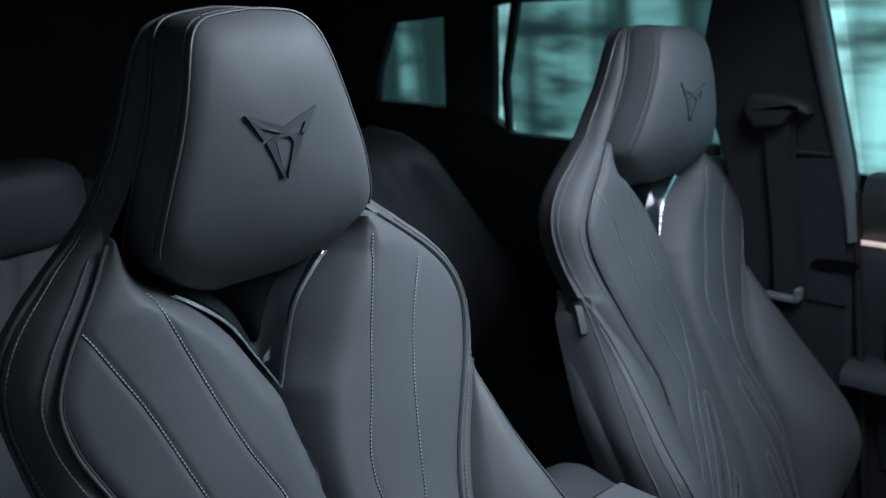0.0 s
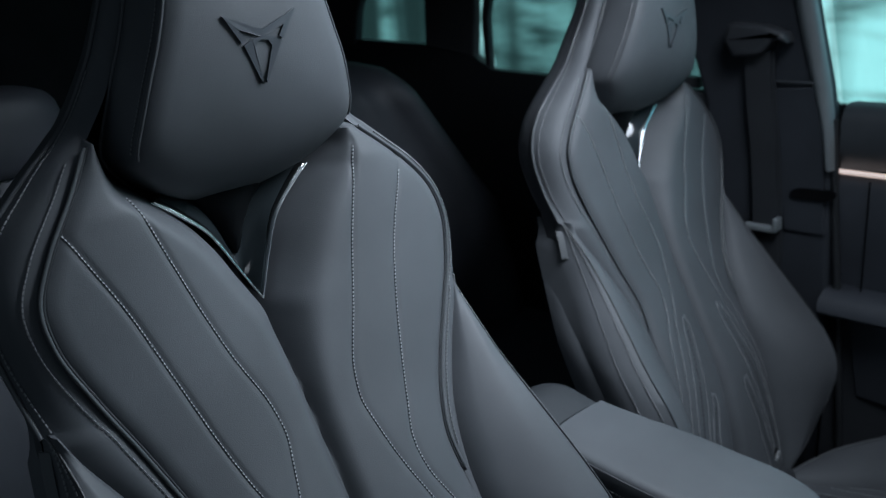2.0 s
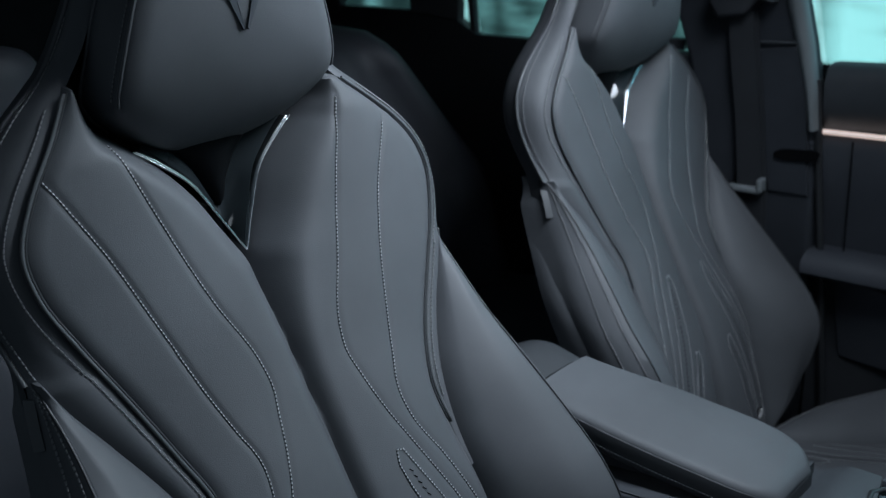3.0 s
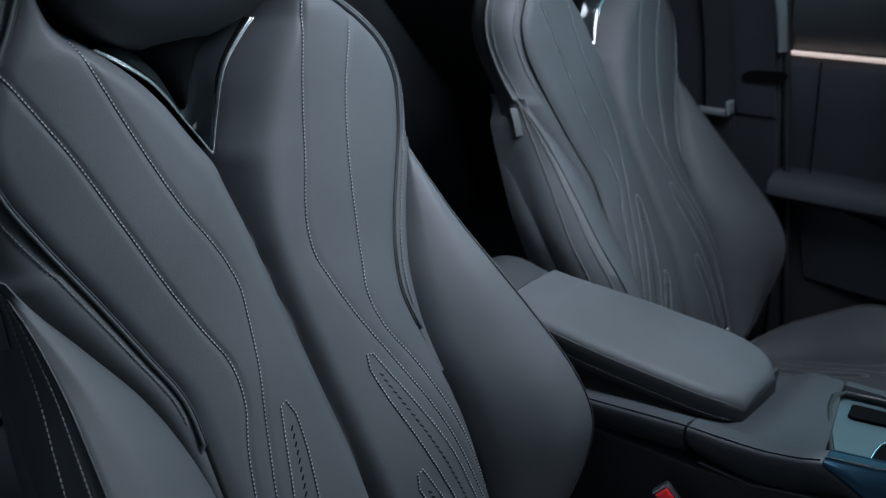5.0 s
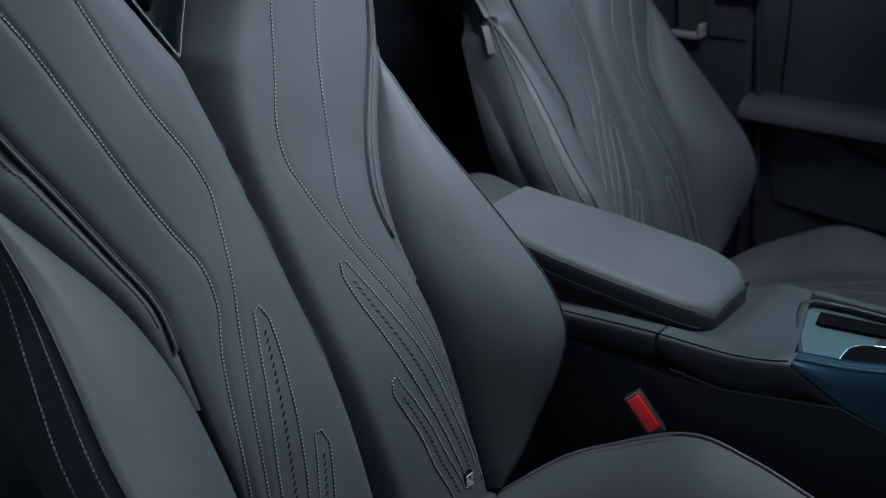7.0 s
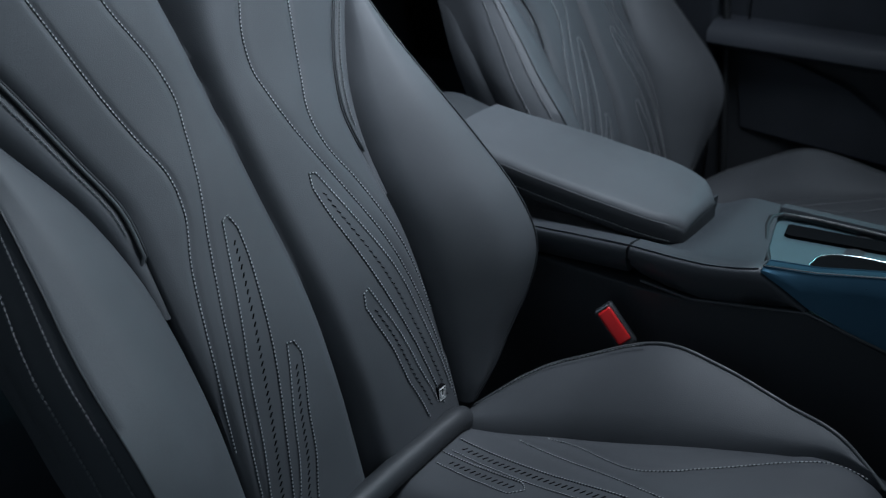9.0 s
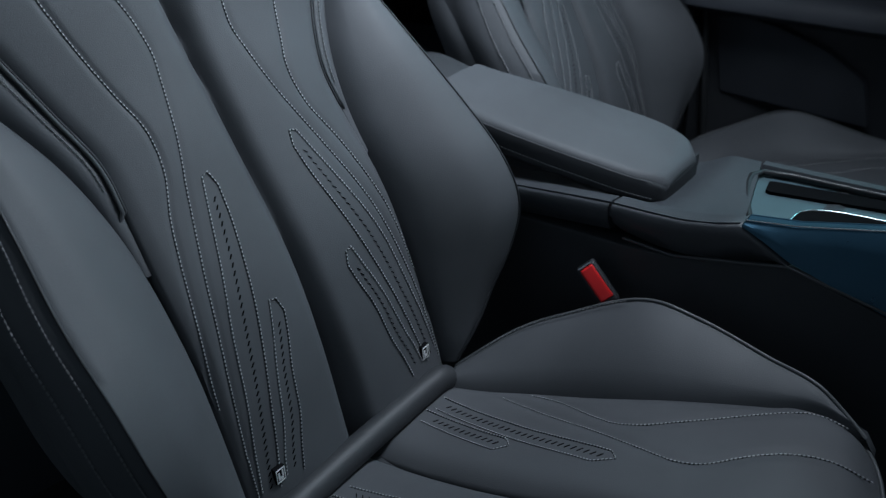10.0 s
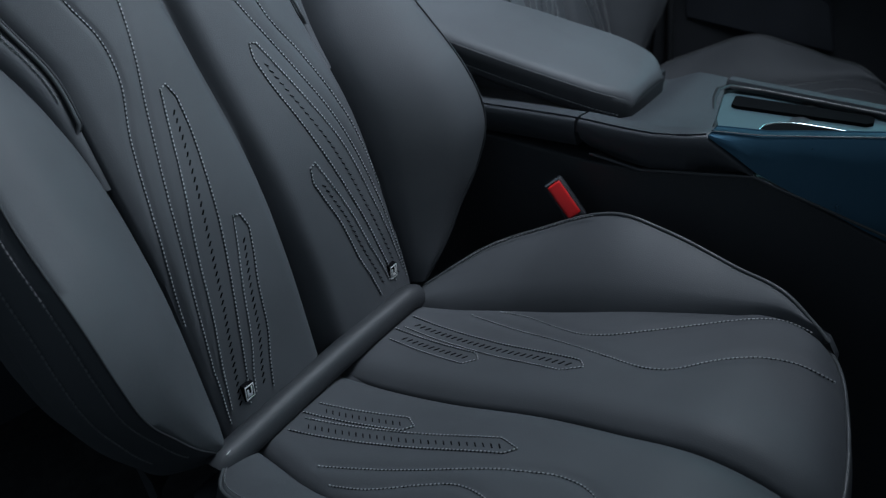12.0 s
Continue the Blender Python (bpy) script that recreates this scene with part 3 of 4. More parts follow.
    for z, hx, ahead in ((0.982, 0.006, 0.066), (0.990, 0.014, 0.060), (1.010, 0.024, 0.054), (1.035, 0.042, 0.046), (1.060, 0.074, 0.040), (1.085, 0.108, 0.036), (1.12, 0.120, 0.036)):
        rings.append([(hx * math.cos(a), BACK(z) + ahead + 0.05 + 0.05 * math.sin(a), z) for a in steps(0, 2 * math.pi, 29)[:-1]])
    # neck coloured almost black to stand for the headrest's shadow
    part("neck", loft(rings), NECK_SHADE, seat, "padded neck below the headrest, black for the shadow there")
    for s in (-1, 1):
        path = [(0.0, 0.939), (0.004, 0.946), (0.013, 0.964), (0.024, 0.985), (0.035, 1.006), (0.049, 1.025), (0.076, 1.048), (0.098, 1.064)]
        fx, fz = curve([(i, q[0]) for i, q in enumerate(path)]), curve([(i, q[1]) for i, q in enumerate(path)])
        line = [(fx(i), fz(i)) for i in steps(0, 7, 36)]
        rim = [(s * x, BACK(z) + 0.038, z) for x, z in line]
        part("trim_edge", tube(rim, 0.0012, 8), CHROME, seat, "thin satin chrome edge of the V trim")
        rows = [[(s * x * k, BACK(z) + 0.038 + d, z + up) for k, d, up in ((0.985, 0.0, 0.0), (0.93, 0.001, 0.001), (0.86, 0.006, 0.002), (0.76, 0.014, 0.004), (0.62, 0.023, 0.006), (0.45, 0.030, 0.009), (0.25, 0.034, 0.011), (0.0, 0.035, 0.012))] for x, z in line]
        lip = [[(s * x * k, BACK(z) + 0.0375 + d, z + up) for k, d, up in ((1.0, 0.0, 0.0), (0.97, -0.0002, 0.0004), (0.93, 0.0012, 0.001), (0.885, 0.005, 0.002))] for x, z in line[1:]]
        part("trim_lip", slab(lip, (0, 0.002, 0)), LIP, seat, "polished bevel inside the V trim")
        part("trim_dish", slab(rows, (0, 0.004, 0)), DISH, seat, "glossy dark dish of the V trim")

    # cushion
    for s in (-1, 1):
        rows = []
        for v in steps(0, 1, 60):
            row = []
            for u in [0, .03, .06, .09, .13, .17] + steps(0.22, 0.90, 24) + [0.93, 0.96, 1.0]:
                yy = 0.49 + (-0.03 - 0.49) * v
                x = max(0.0012, u * C_IN(yy))
                y = 0.49 + (C_FRONT(x) - 0.49) * v
                row.append((s * x, y, cushion_z(x, y) - 0.010 * max(0, (v - 0.94) / 0.06) ** 2))
            rows.append(row)
        for k, (dy, dz) in enumerate(((-0.010, -0.012), (-0.016, -0.035), (-0.016, -0.075), (-0.008, -0.14))):
            rows.append([(x, y + dy, z + dz) for x, y, z in rows[59]])
        pan = part("cushion_panel", slab(rows, (0, 0.03, -0.03)), LEATHER, seat, "grey leather cushion panel with stitch lines")
        sewn(on_cushion(s, C_LINE1, 0.024, 0.36), (0, -0.2, 1), pan, "fine pale dotted thread")
        sewn(on_cushion(s, C_LINE2, -0.016, 0.39), (0, -0.2, 1), pan, "fine pale dotted thread")
        for out_p, in_p, tip in (((0.212, 0.076, 0.450, 0.112), (0.225, 0.056, 0.450, 0.090), (0.203, 0.066)), ((0.335, 0.070, 0.455, 0.083), (0.340, 0.049, 0.455, 0.064), (0.325, 0.060))):
            a = [(s * (out_p[1] + (out_p[3] - out_p[1]) * t), out_p[0] + (out_p[2] - out_p[0]) * t) for t in steps(1, 0, 30)]
            b = [(s * (in_p[1] + (in_p[3] - in_p[1]) * t), in_p[0] + (in_p[2] - in_p[0]) * t) for t in steps(0, 1, 30)]
            loop = [(x, y, cushion_z(x, y) + 0.0006) for x, y in a + [(s * tip[1], tip[0])] + b]
            sewn(loop, (0, -0.2, 1), pan, "fine pale dotted thread round a perforated pocket")
            bm = bmesh.new()
            y = tip[0] + 0.018
            while y < 0.44:
                t = (y - out_p[0]) / (out_p[2] - out_p[0])
                x = (out_p[1] + (out_p[3] - out_p[1]) * t + in_p[1] + (in_p[3] - in_p[1]) * t) / 2
                q = [(x - .0024, y + .0012), (x - .0024, y + .0028), (x + .0024, y - .0012), (x + .0024, y - .0028)]
                vs = [bm.verts.new((s * m, n, cushion_z(m, n) + 0.0007)) for m, n in q]
                ws = [bm.verts.new((s * m, n, cushion_z(m, n) - 0.002)) for m, n in q]
                bm.faces.new(vs)
                for i in range(4):
                    bm.faces.new((vs[i], vs[(i + 1) % 4], ws[(i + 1) % 4], ws[i]))
                y += 0.0082
            part("perforation", bm, HOLE, pan, "row of slanted dark perforations", smooth=False, kind="stuff")
        rows, crest = [], []
        for y in steps(0.006, 0.479, 60):
            a = Vector((C_IN(y) + 0.001, 0, CUSH_Z(y) - 0.006))
            c = Vector((C_CREST_X(y), 0, C_CREST_Z(y)))
            row = []
            d = c - a
            for t in steps(0, 1, 12):
                p = a + d * t + Vector((-d.z, 0, d.x)) * 0.36 * t * (1 - t) * (1 - 0.4 * t) + Vector((0, 0, 0.006 * min(1, t * 6) * (1 - t)))
                row.append((s * p.x, y, p.z))
            crest.append((s * (c.x + 0.0004), y, c.z + 0.0006))
            for t, dz in ((0.3, -0.006), (0.6, -0.02), (0.85, -0.05), (1.0, -0.10), (0.9, -0.17)):
                row.append((s * (c.x + 0.020 * t), y, c.z + dz))
            rows.append(row)
        rows.insert(0, [(x * (0.985 if abs(x) > 0.1 else 1), y - 0.012, z - 0.016) for x, y, z in rows[0]])
        bol = part("cushion_bolster", slab(rows, (-s * 0.015, 0, -0.05)), LEATHER, seat, "raised grey leather cushion bolster")
        front = [(s * x, C_FRONT(x) - 0.007, cushion_z(x, C_FRONT(x)) - 0.016) for x in steps(0.222, 0.002, 24)]
        part("piping", tube(crest[::-1] + front, 0.0022), EDGE, bol, "raised leather piping")
        part("stitching", stitches([(x - s * 0.006, y, z + 0.0012) for x, y, z in crest[36:57]], (0, 0, 1), 0.0056, 0.0036, 0.001), THREAD, bol, "pale saddle stitching", kind="stuff")
    part("lumbar_roll", tube([(-0.192, 0.470, 0.386), (-0.188, 0.470, 0.389)] + [(x, 0.470 + 0.004 * math.cos(x * 9), 0.389) for x in steps(-0.18, 0.125, 20)] + [(0.135, 0.470, 0.388), (0.141, 0.470, 0.384)], 0.0165, 16), LEATHER_SIDE, seat, "dark leather roll between backrest and cushion")
    bm = bmesh.new()
    box(bm, (-0.225, 0.06, 0.22), (0.225, 0.50, 0.365), 0.03)
    part("seat_base", bm, PLASTIC, seat, "black plastic seat base")
    for s in (-1, 1):
        bm = bmesh.new()
        box(bm, (s * 0.19 - 0.02, 0.02, 0.16), (s * 0.19 + 0.02, 0.52, 0.225), 0.005)
        part("seat_rail", bm, PLASTIC, seat, "black steel seat rail")
    return seat


near_seat = build_seat()
far_seat = copy_thing(near_seat, pose(SEAT_AT[0] + 0.843, SEAT_AT[1] + 0.123, SEAT_AT[2] - 0.081, 0, 5.87, 0))

# ---------- the car's shell and the hall round it ----------
FAR = 1.12          # inner face of the far side


# the far side stands this much further out, seen from the open door
OUTWARD = Matrix.Translation((-0.548, -0.078, 1.285)) @ Matrix.Scale(1.09, 4) @ Matrix.Translation((0.548, 0.078, -1.285))


def structure(name, bm, mat, label, category, smooth=False, far=False):
    if far:
        bm.transform(OUTWARD)
    return tagged(mesh_ob(name, bm, mat, smooth), label, category, kind="structure")


bm = bmesh.new()
box(bm, (-30, -30, -0.25), (30, 30, -0.20))
structure("ground", bm, CONCRETE, "dark grey concrete hall floor under the car", "floor")
bm = bmesh.new()
box(bm, (-0.42, -1.2, 0.00), (1.40, 2.7, 0.06))
structure("floor", bm, CARPET, "black carpeted cabin floor", "floor")
bm = slab([[(x, y, 1.37 + 0.06 * math.sin(math.pi * (x + 0.42) / 1.8) + 0.03 * math.sin(math.pi * (y - 0.1) / 2.4)) for x in steps(-0.36, 1.34, 14)] for y in steps(0.68, 2.6, 14)], (0, 0, 0.05))
structure("ceiling", bm, FABRIC, "dark fabric headliner under the roof", "ceiling", True)

# far side wall behind the front door: sill, window openings and pillars
wall = prism([(0.60, 0.14), (2.45, 0.14), (2.45, 1.06), (1.60, 1.042), (1.46, 1.03), (1.395, 0.992), (0.60, 0.975)], FAR, FAR + 0.025, "x")
structure("wall_far", wall, PLASTIC, "dark plastic inner side wall of the car below the rear windows", "wall", far=True)
structure("trim", prism([(1.205, 0.990), (0.86, 0.985), (0.86, 1.006), (1.205, 1.010)], FAR - 0.002, FAR + 0.022, "x", 0.004), PLASTIC, "black sill ledge under the rear window", "trim", far=True)
structure("trim", prism([(0.868, 0.955), (0.82, 0.952), (0.82, 0.976), (0.868, 0.980)], FAR - 0.012, FAR + 0.01, "x", 0.003), GREYPLASTIC, "grey trim piece on the side wall", "trim", far=True)
structure("roof_rail", prism([(-0.3, 1.292), (0.9, 1.292), (1.40, 1.284), (1.60, 1.258), (1.90, 1.235), (2.45, 1.18), (2.45, 1.42), (-0.3, 1.42)], FAR, FAR + 0.025, "x"), FABRIC, "dark fabric lined roof rail", "roof rail", far=True)
structure("pillar_rear", prism([(1.445, 1.02), (1.602, 1.04), (1.592, 1.28), (1.432, 1.295), (1.438, 1.10)], FAR - 0.004, FAR + 0.022, "x", 0.006), FABRIC, "dark rear pillar between the side windows", "pillar", far=True)
structure("window_divider", prism([(1.400, 0.99), (1.417, 1.00), (1.424, 1.11), (1.385, 1.292), (1.362, 1.292), (1.405, 1.11)], FAR + 0.005, FAR + 0.022, "x", 0.003), PLASTIC, "slim black window divider bar", "window", far=True)
structure("pillar_end", prism([(1.862, 1.03), (2.45, 1.05), (2.45, 1.30), (1.76, 1.268), (1.842, 1.12)], FAR - 0.004, FAR + 0.022, "x", 0.006), FABRIC, "dark tail pillar behind the small window", "pillar", far=True)
for name, o in (("window_1", [(0.86, 0.98), (1.40, 0.99), (1.42, 1.11), (1.38, 1.30), (0.86, 1.30)]), ("window_2", [(1.60, 1.03), (1.87, 1.03), (1.85, 1.12), (1.76, 1.28), (1.59, 1.28)])):
    ob = structure(name, prism(o, FAR + 0.026, FAR + 0.030, "x"), PRIVACY, "dark tinted rear side window glass", "window", far=True)
    ob.visible_shadow = False

# the pillar between the doors
structure("pillar_middle", prism([(0.60, 0.14), (0.86, 0.14), (0.835, 0.96), (0.862, 1.045), (0.900, 1.150), (0.870, 1.30), (0.678, 1.30), (0.663, 1.24), (0.632, 1.11), (0.607, 1.01), (0.592, 0.93), (0.580, 0.62)], FAR - 0.022, FAR + 0.026, "x", 0.010), PILLAR, "black plastic pillar trim between the doors", "pillar", False, far=True)
structure("pillar_cover", prism([(0.735, 0.995), (0.618, 1.008), (0.603, 0.90), (0.590, 0.74), (0.665, 0.74), (0.70, 0.90)], FAR - 0.027, FAR - 0.019, "x", 0.003), PILLAR, "lower cover panel of the pillar trim", "pillar", far=True)
bm = slab([[(FAR - 0.036 + 0.010 * abs(t - 0.5) * 2, y + w * t, z) for t in steps(0, 1, 6)] for y, z, w in ((0.672, 1.30, 0.036), (0.657, 1.24, 0.036), (0.626, 1.11, 0.032), (0.602, 1.01, 0.027), (0.588, 0.93, 0.020), (0.582, 0.862, 0.015))], (0.018, 0, 0))
structure("door_seal", bm, SEAL, "pale grey door seal along the pillar edge", "door seal", True, far=True)
bm = tube([(FAR - 0.010, 0.592, 0.95), (FAR - 0.012, 0.580, 0.80), (FAR - 0.014, 0.562, 0.62), (FAR - 0.018, 0.538, 0.36), (FAR - 0.01, 0.53, 0.15)], 0.007, 8)
structure("door_seal", bm, PIPING, "black rubber door seal in the door gap", "door seal", True, far=True)

def far_part(name, bm, mat, parent, label="", smooth=True):
    bm.transform(OUTWARD)
    return part(name, bm, mat, parent, label, smooth)


# plate added outside to keep teal light from leaking through the door gap
structure("gap_light_block", prism([(0.50, 0.10), (0.72, 0.10), (0.72, 0.965), (0.50, 0.965)], FAR + 0.055, FAR + 0.07, "x"), PAINT, "added dark plate that blocks light behind the door gap", "car body", far=True)

ring = [(0.677 + 0.046 * math.copysign(abs(math.cos(a)) ** 0.5, math.cos(a)), 0.7725 + 0.0115 * math.sin(a) - 0.09 * 0.046 * math.cos(a)) for a in steps(0, 2 * math.pi, 29)[:-1]]
structure("pillar_slot", prism(ring, 1.2360, 1.2430, "x"), HOLE, "dark recessed slot in the pillar trim", "pillar")
structure("pillar_ledge", tube([(1.240, 0.775, 0.988), (1.239, 0.730, 0.989), (1.240, 0.684, 0.989)], 0.0028), GREYPLASTIC, "raised joint line across the pillar trim", "pillar", True)

# seat belt on the pillar
belt = thing("seat_belt", (FAR + 0.12, 0.79, 0.69), "black seat belt hanging from its guide on the pillar", "seat belt")
far_part("belt_guide", prism([(0.775, 1.118), (0.705, 1.112), (0.672, 1.102), (0.662, 1.082), (0.690, 1.090), (0.712, 1.062), (0.765, 1.055), (0.785, 1.085)], FAR - 0.062, FAR - 0.018, "x", 0.010), PLASTIC, belt, "black plastic belt guide")
rows = [[(FAR - 0.040 + 0.002 * math.sin(z * 30 + t), y + 0.048 * (t - 0.5), z) for t in steps(0, 1, 5)] for y, z in ((0.728, 1.068), (0.724, 1.02), (0.716, 0.96), (0.707, 0.88), (0.699, 0.80), (0.694, 0.72), (0.69, 0.60))]
far_part("webbing", slab(rows, (0.0025, 0, 0)), WEBBING, belt, "woven black belt webbing")
far_part("webbing", slab([[(x + 0.006, y - 0.018, z) for x, y, z in r[1:4]] for r in rows], (0.0025, 0, 0)), WEBBING, belt, "woven black belt webbing")
bm = bmesh.new()
box(bm, (FAR - 0.058, 0.668, 0.738), (FAR - 0.034, 0.735, 0.749), 0.004)
far_part("belt_bar", bm, SEAL, belt, "pale grey belt bar")
bm = bmesh.new()
box(bm, (FAR - 0.060, 0.664, 0.742), (FAR - 0.036, 0.674, 0.768), 0.004)
far_part("belt_bar", bm, SEAL, belt, "pale grey belt bar")

# far front door
door = thing("front_door", (FAR + 0.15, 0.0, 0.2), "closed dark front door with a glowing accent strip and armrest", "car door")
Y0, Y1 = 0.582, -0.62


def door_sheet(profile, slope=0.0, n=16):
    """A door piece: a profile of (x, z) drawn along the door."""
    return [[(x, y, z + slope * (Y0 - y)) for x, z in profile] for y in steps(Y0, Y1, n)]


far_part("door_top", slab(door_sheet([(FAR + 0.06, 0.972), (FAR + 0.03, 0.975), (FAR + 0.005, 0.968), (FAR - 0.008, 0.945), (FAR - 0.006, 0.90), (FAR + 0.004, 0.862)], 0.02), (0.04, 0, -0.012)), GREYPLASTIC, door, "grey padded top of the door")
far_part("accent_strip", slab(door_sheet([(FAR - 0.004, 0.8595), (FAR - 0.007, 0.857), (FAR - 0.005, 0.853)], 0.0), (0.01, 0, 0)), GLOW, door, "thin softly glowing accent light strip")
far_part("door_card", slab(door_sheet([(FAR + 0.004, 0.849), (FAR - 0.006, 0.83), (FAR - 0.002, 0.75), (FAR + 0.010, 0.66), (FAR + 0.012, 0.61)]), (0.03, 0, 0)), DOOR, door, "dark upholstered door card")
far_part("armrest", slab(door_sheet([(FAR + 0.01, 0.642), (FAR - 0.03, 0.640), (FAR - 0.055, 0.628), (FAR - 0.058, 0.606), (FAR - 0.03, 0.590), (FAR + 0.01, 0.585)]), (0.004, 0, -0.002)), DOOR, door, "black padded door armrest")
far_part("door_pocket", slab([[(FAR + 0.002, 0.54, 0.59), (FAR + 0.000, 0.53, 0.50), (FAR + 0.004, 0.52, 0.43)], [(FAR - 0.008, 0.42, 0.572), (FAR - 0.01, 0.42, 0.50), (FAR - 0.006, 0.42, 0.428)], [(FAR - 0.012, 0.33, 0.545), (FAR - 0.014, 0.32, 0.49), (FAR - 0.010, 0.33, 0.425)], [(FAR - 0.012, 0.26, 0.50), (FAR - 0.014, 0.25, 0.46), (FAR - 0.010, 0.24, 0.42)]], (0.03, 0, 0)), DOOR, door, "dark lower door panel")
far_part("door_lower", slab(door_sheet([(FAR + 0.012, 0.60), (FAR + 0.010, 0.45), (FAR + 0.0, 0.30), (FAR + 0.01, 0.15)]), (0.05, 0, 0)), PLASTIC, door, "black lower door panel")
ob = far_part("window_pane", prism([(Y0 + 0.02, 0.97), (Y1, 0.98), (Y1, 1.0), (0.05, 1.30), (0.66, 1.30)], FAR + 0.045, FAR + 0.049, "x"), GLASS, door, "tinted side window glass", smooth=False)
ob.visible_shadow = False
far_part("door_line", slab([[(FAR - 0.0085, y, z) for y in (0.525, 0.5235)] for z in steps(0.845, 0.64, 8)], (0.004, 0, 0)), HOLE, door, "dark panel joint")

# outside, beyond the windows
# glows by itself in place of a wall lit by lamps
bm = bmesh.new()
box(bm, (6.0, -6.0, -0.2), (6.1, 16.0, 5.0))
structure("backdrop", bm, HALL, "self-glowing backdrop for the teal lit hall, far off and blurred", "backdrop")

# tail of the cabin, dashboard and the near side
bm = bmesh.new()
box(bm, (-0.42, 2.62, 0.06), (1.4, 2.68, 1.45))
structure("tailgate", bm, FABRIC, "dark tailgate lining", "tailgate")
bm = bmesh.new()
box(bm, (-0.42, 1.60, 0.06), (-0.34, 2.62, 1.40))
structure("wall_near", bm, FABRIC, "dark side lining behind the open door", "wall")
bm = slab([[(x, y, z) for x in steps(-0.38, 1.14, 10)] for y, z in ((-0.42, 0.62), (-0.50, 0.80), (-0.60, 0.90), (-0.85, 0.93), (-1.1, 0.90))], (0, -0.12, -0.25))
structure("dashboard", bm, PLASTIC, "black dashboard in front of the seats", "dashboard", True)

# ---------- rear bench ----------
bench = thing("rear_bench", (0.40, 1.35, 0.14), "dark leather rear bench with bolsters and headrests", "rear seat")
BENCH_Y = curve([(0.45, 1.33), (0.60, 1.37), (0.80, 1.44), (1.0, 1.50), (1.08, 1.53)])


def bench_back(x0, x1, top, lean_0=0.0, lean_1=0.0):
    """One section; its outer edges lean in above the waist by the given slopes."""
    rows = []
    for z in steps(0.42, top, 24):
        e = max(0, (z - (top - 0.06)) / 0.06)
        row = []
        for u in steps(0, 1, 25):
            up = max(0, z - 0.687)
            x = (x0 + lean_0 * up) * (1 - u) + (x1 - lean_1 * up) * u
            bulge = 0.045 * (math.exp(-(((u - 0.12) / 0.10) ** 2)) + math.exp(-(((u - 0.88) / 0.10) ** 2)))
            roll = 0.05 * (max(0, 0.06 - u) / 0.06) ** 2 + 0.05 * (max(0, u - 0.94) / 0.06) ** 2
            groove = 0.008 * (math.exp(-(((u - 0.27) / 0.015) ** 2)) + math.exp(-(((u - 0.73) / 0.015) ** 2)) + math.exp(-(((u - 0.42) / 0.012) ** 2)) + math.exp(-(((u - 0.58) / 0.012) ** 2)))
            row.append((x, BENCH_Y(z) - bulge + roll + groove + 0.05 * e * e, z))
        rows.append(row)
    return slab(rows, (0, 0.12, 0.01))


for x0, x1, top, lean_0, lean_1 in ((-0.33, 0.235, 1.02, 0.6, 0.0), (0.245, 0.535, 0.99, 0.0, 0.0), (0.545, 1.13, 1.02, 0.0, 0.6)):
    part("backrest", bench_back(x0, x1, top, lean_0, lean_1), REAR, bench, "dark leather backrest section")
for cx in (0.0,):
    ring = [(cx + 0.145 * math.copysign(abs(math.cos(a)) ** 0.55, math.cos(a)), 1.035 + 0.074 * math.copysign(abs(math.sin(a)) ** 0.6, math.sin(a))) for a in steps(0, 2 * math.pi, 33)[:-1]]
    rings = [[(cx + (x - cx) * k, 1.47 + d, 1.035 + (z - 1.035) * k) for x, z in ring] for k, d in ((0.3, -0.012), (0.7, -0.008), (0.93, 0.004), (1.0, 0.025), (1.0, 0.06), (0.93, 0.085), (0.5, 0.095))]
    part("headrest", loft(rings), REAR, bench, "dark padded rear headrest")
rows = []
for y in steps(0.90, 1.42, 20):
    rows.append([(x, y, 0.44 - 0.06 * (y - 0.9) - 0.04 * max(0, (0.95 - y) / 0.05) ** 2 + 0.02 * math.cos((x - 0.38) * 8.5)) for x in steps(-0.33, 1.10, 30)])
part("bench_cushion", slab(rows, (0, 0, -0.18)), REAR, bench, "dark leather bench cushion")

# ---------- centre console ----------
console = thing("centre_console", (0.44, 0.2, 0.14), "dark centre console with petrol blue trim and tray", "centre console")
SIDE = 0.33
RIGHT = 0.565
# body: side profile drawn across the width
part("console_body", prism([(0.70, 0.14), (0.70, 0.518), (0.49, 0.518), (0.353, 0.520), (0.34, 0.520), (0.27, 0.526), (0.185, 0.546), (0.135, 0.557), (-0.45, 0.40), (-0.45, 0.14)], SIDE + 0.004, RIGHT - 0.004, "x", 0.004), PLASTIC, console, "black console body")
RAIL_Z = curve([(0.62, 0.553), (0.49, 0.561), (0.42, 0.568), (0.353, 0.574), (0.30, 0.5755), (0.261, 0.578), (0.22, 0.586), (0.196, 0.5935)])
part("rear_rail", slab([[(SIDE + 0.012, y, RAIL_Z(y)), (SIDE + 0.003, y, RAIL_Z(y) - 0.001), (SIDE, y, RAIL_Z(y) - 0.004), (SIDE + 0.001, y, RAIL_Z(y) - 0.020), (SIDE + 0.010, y, RAIL_Z(y) - 0.040)] for y in (0.62, 0.49, 0.42, 0.357)], (0.02, 0, -0.004)), GREYPLASTIC, console, "grey side rail of the console")
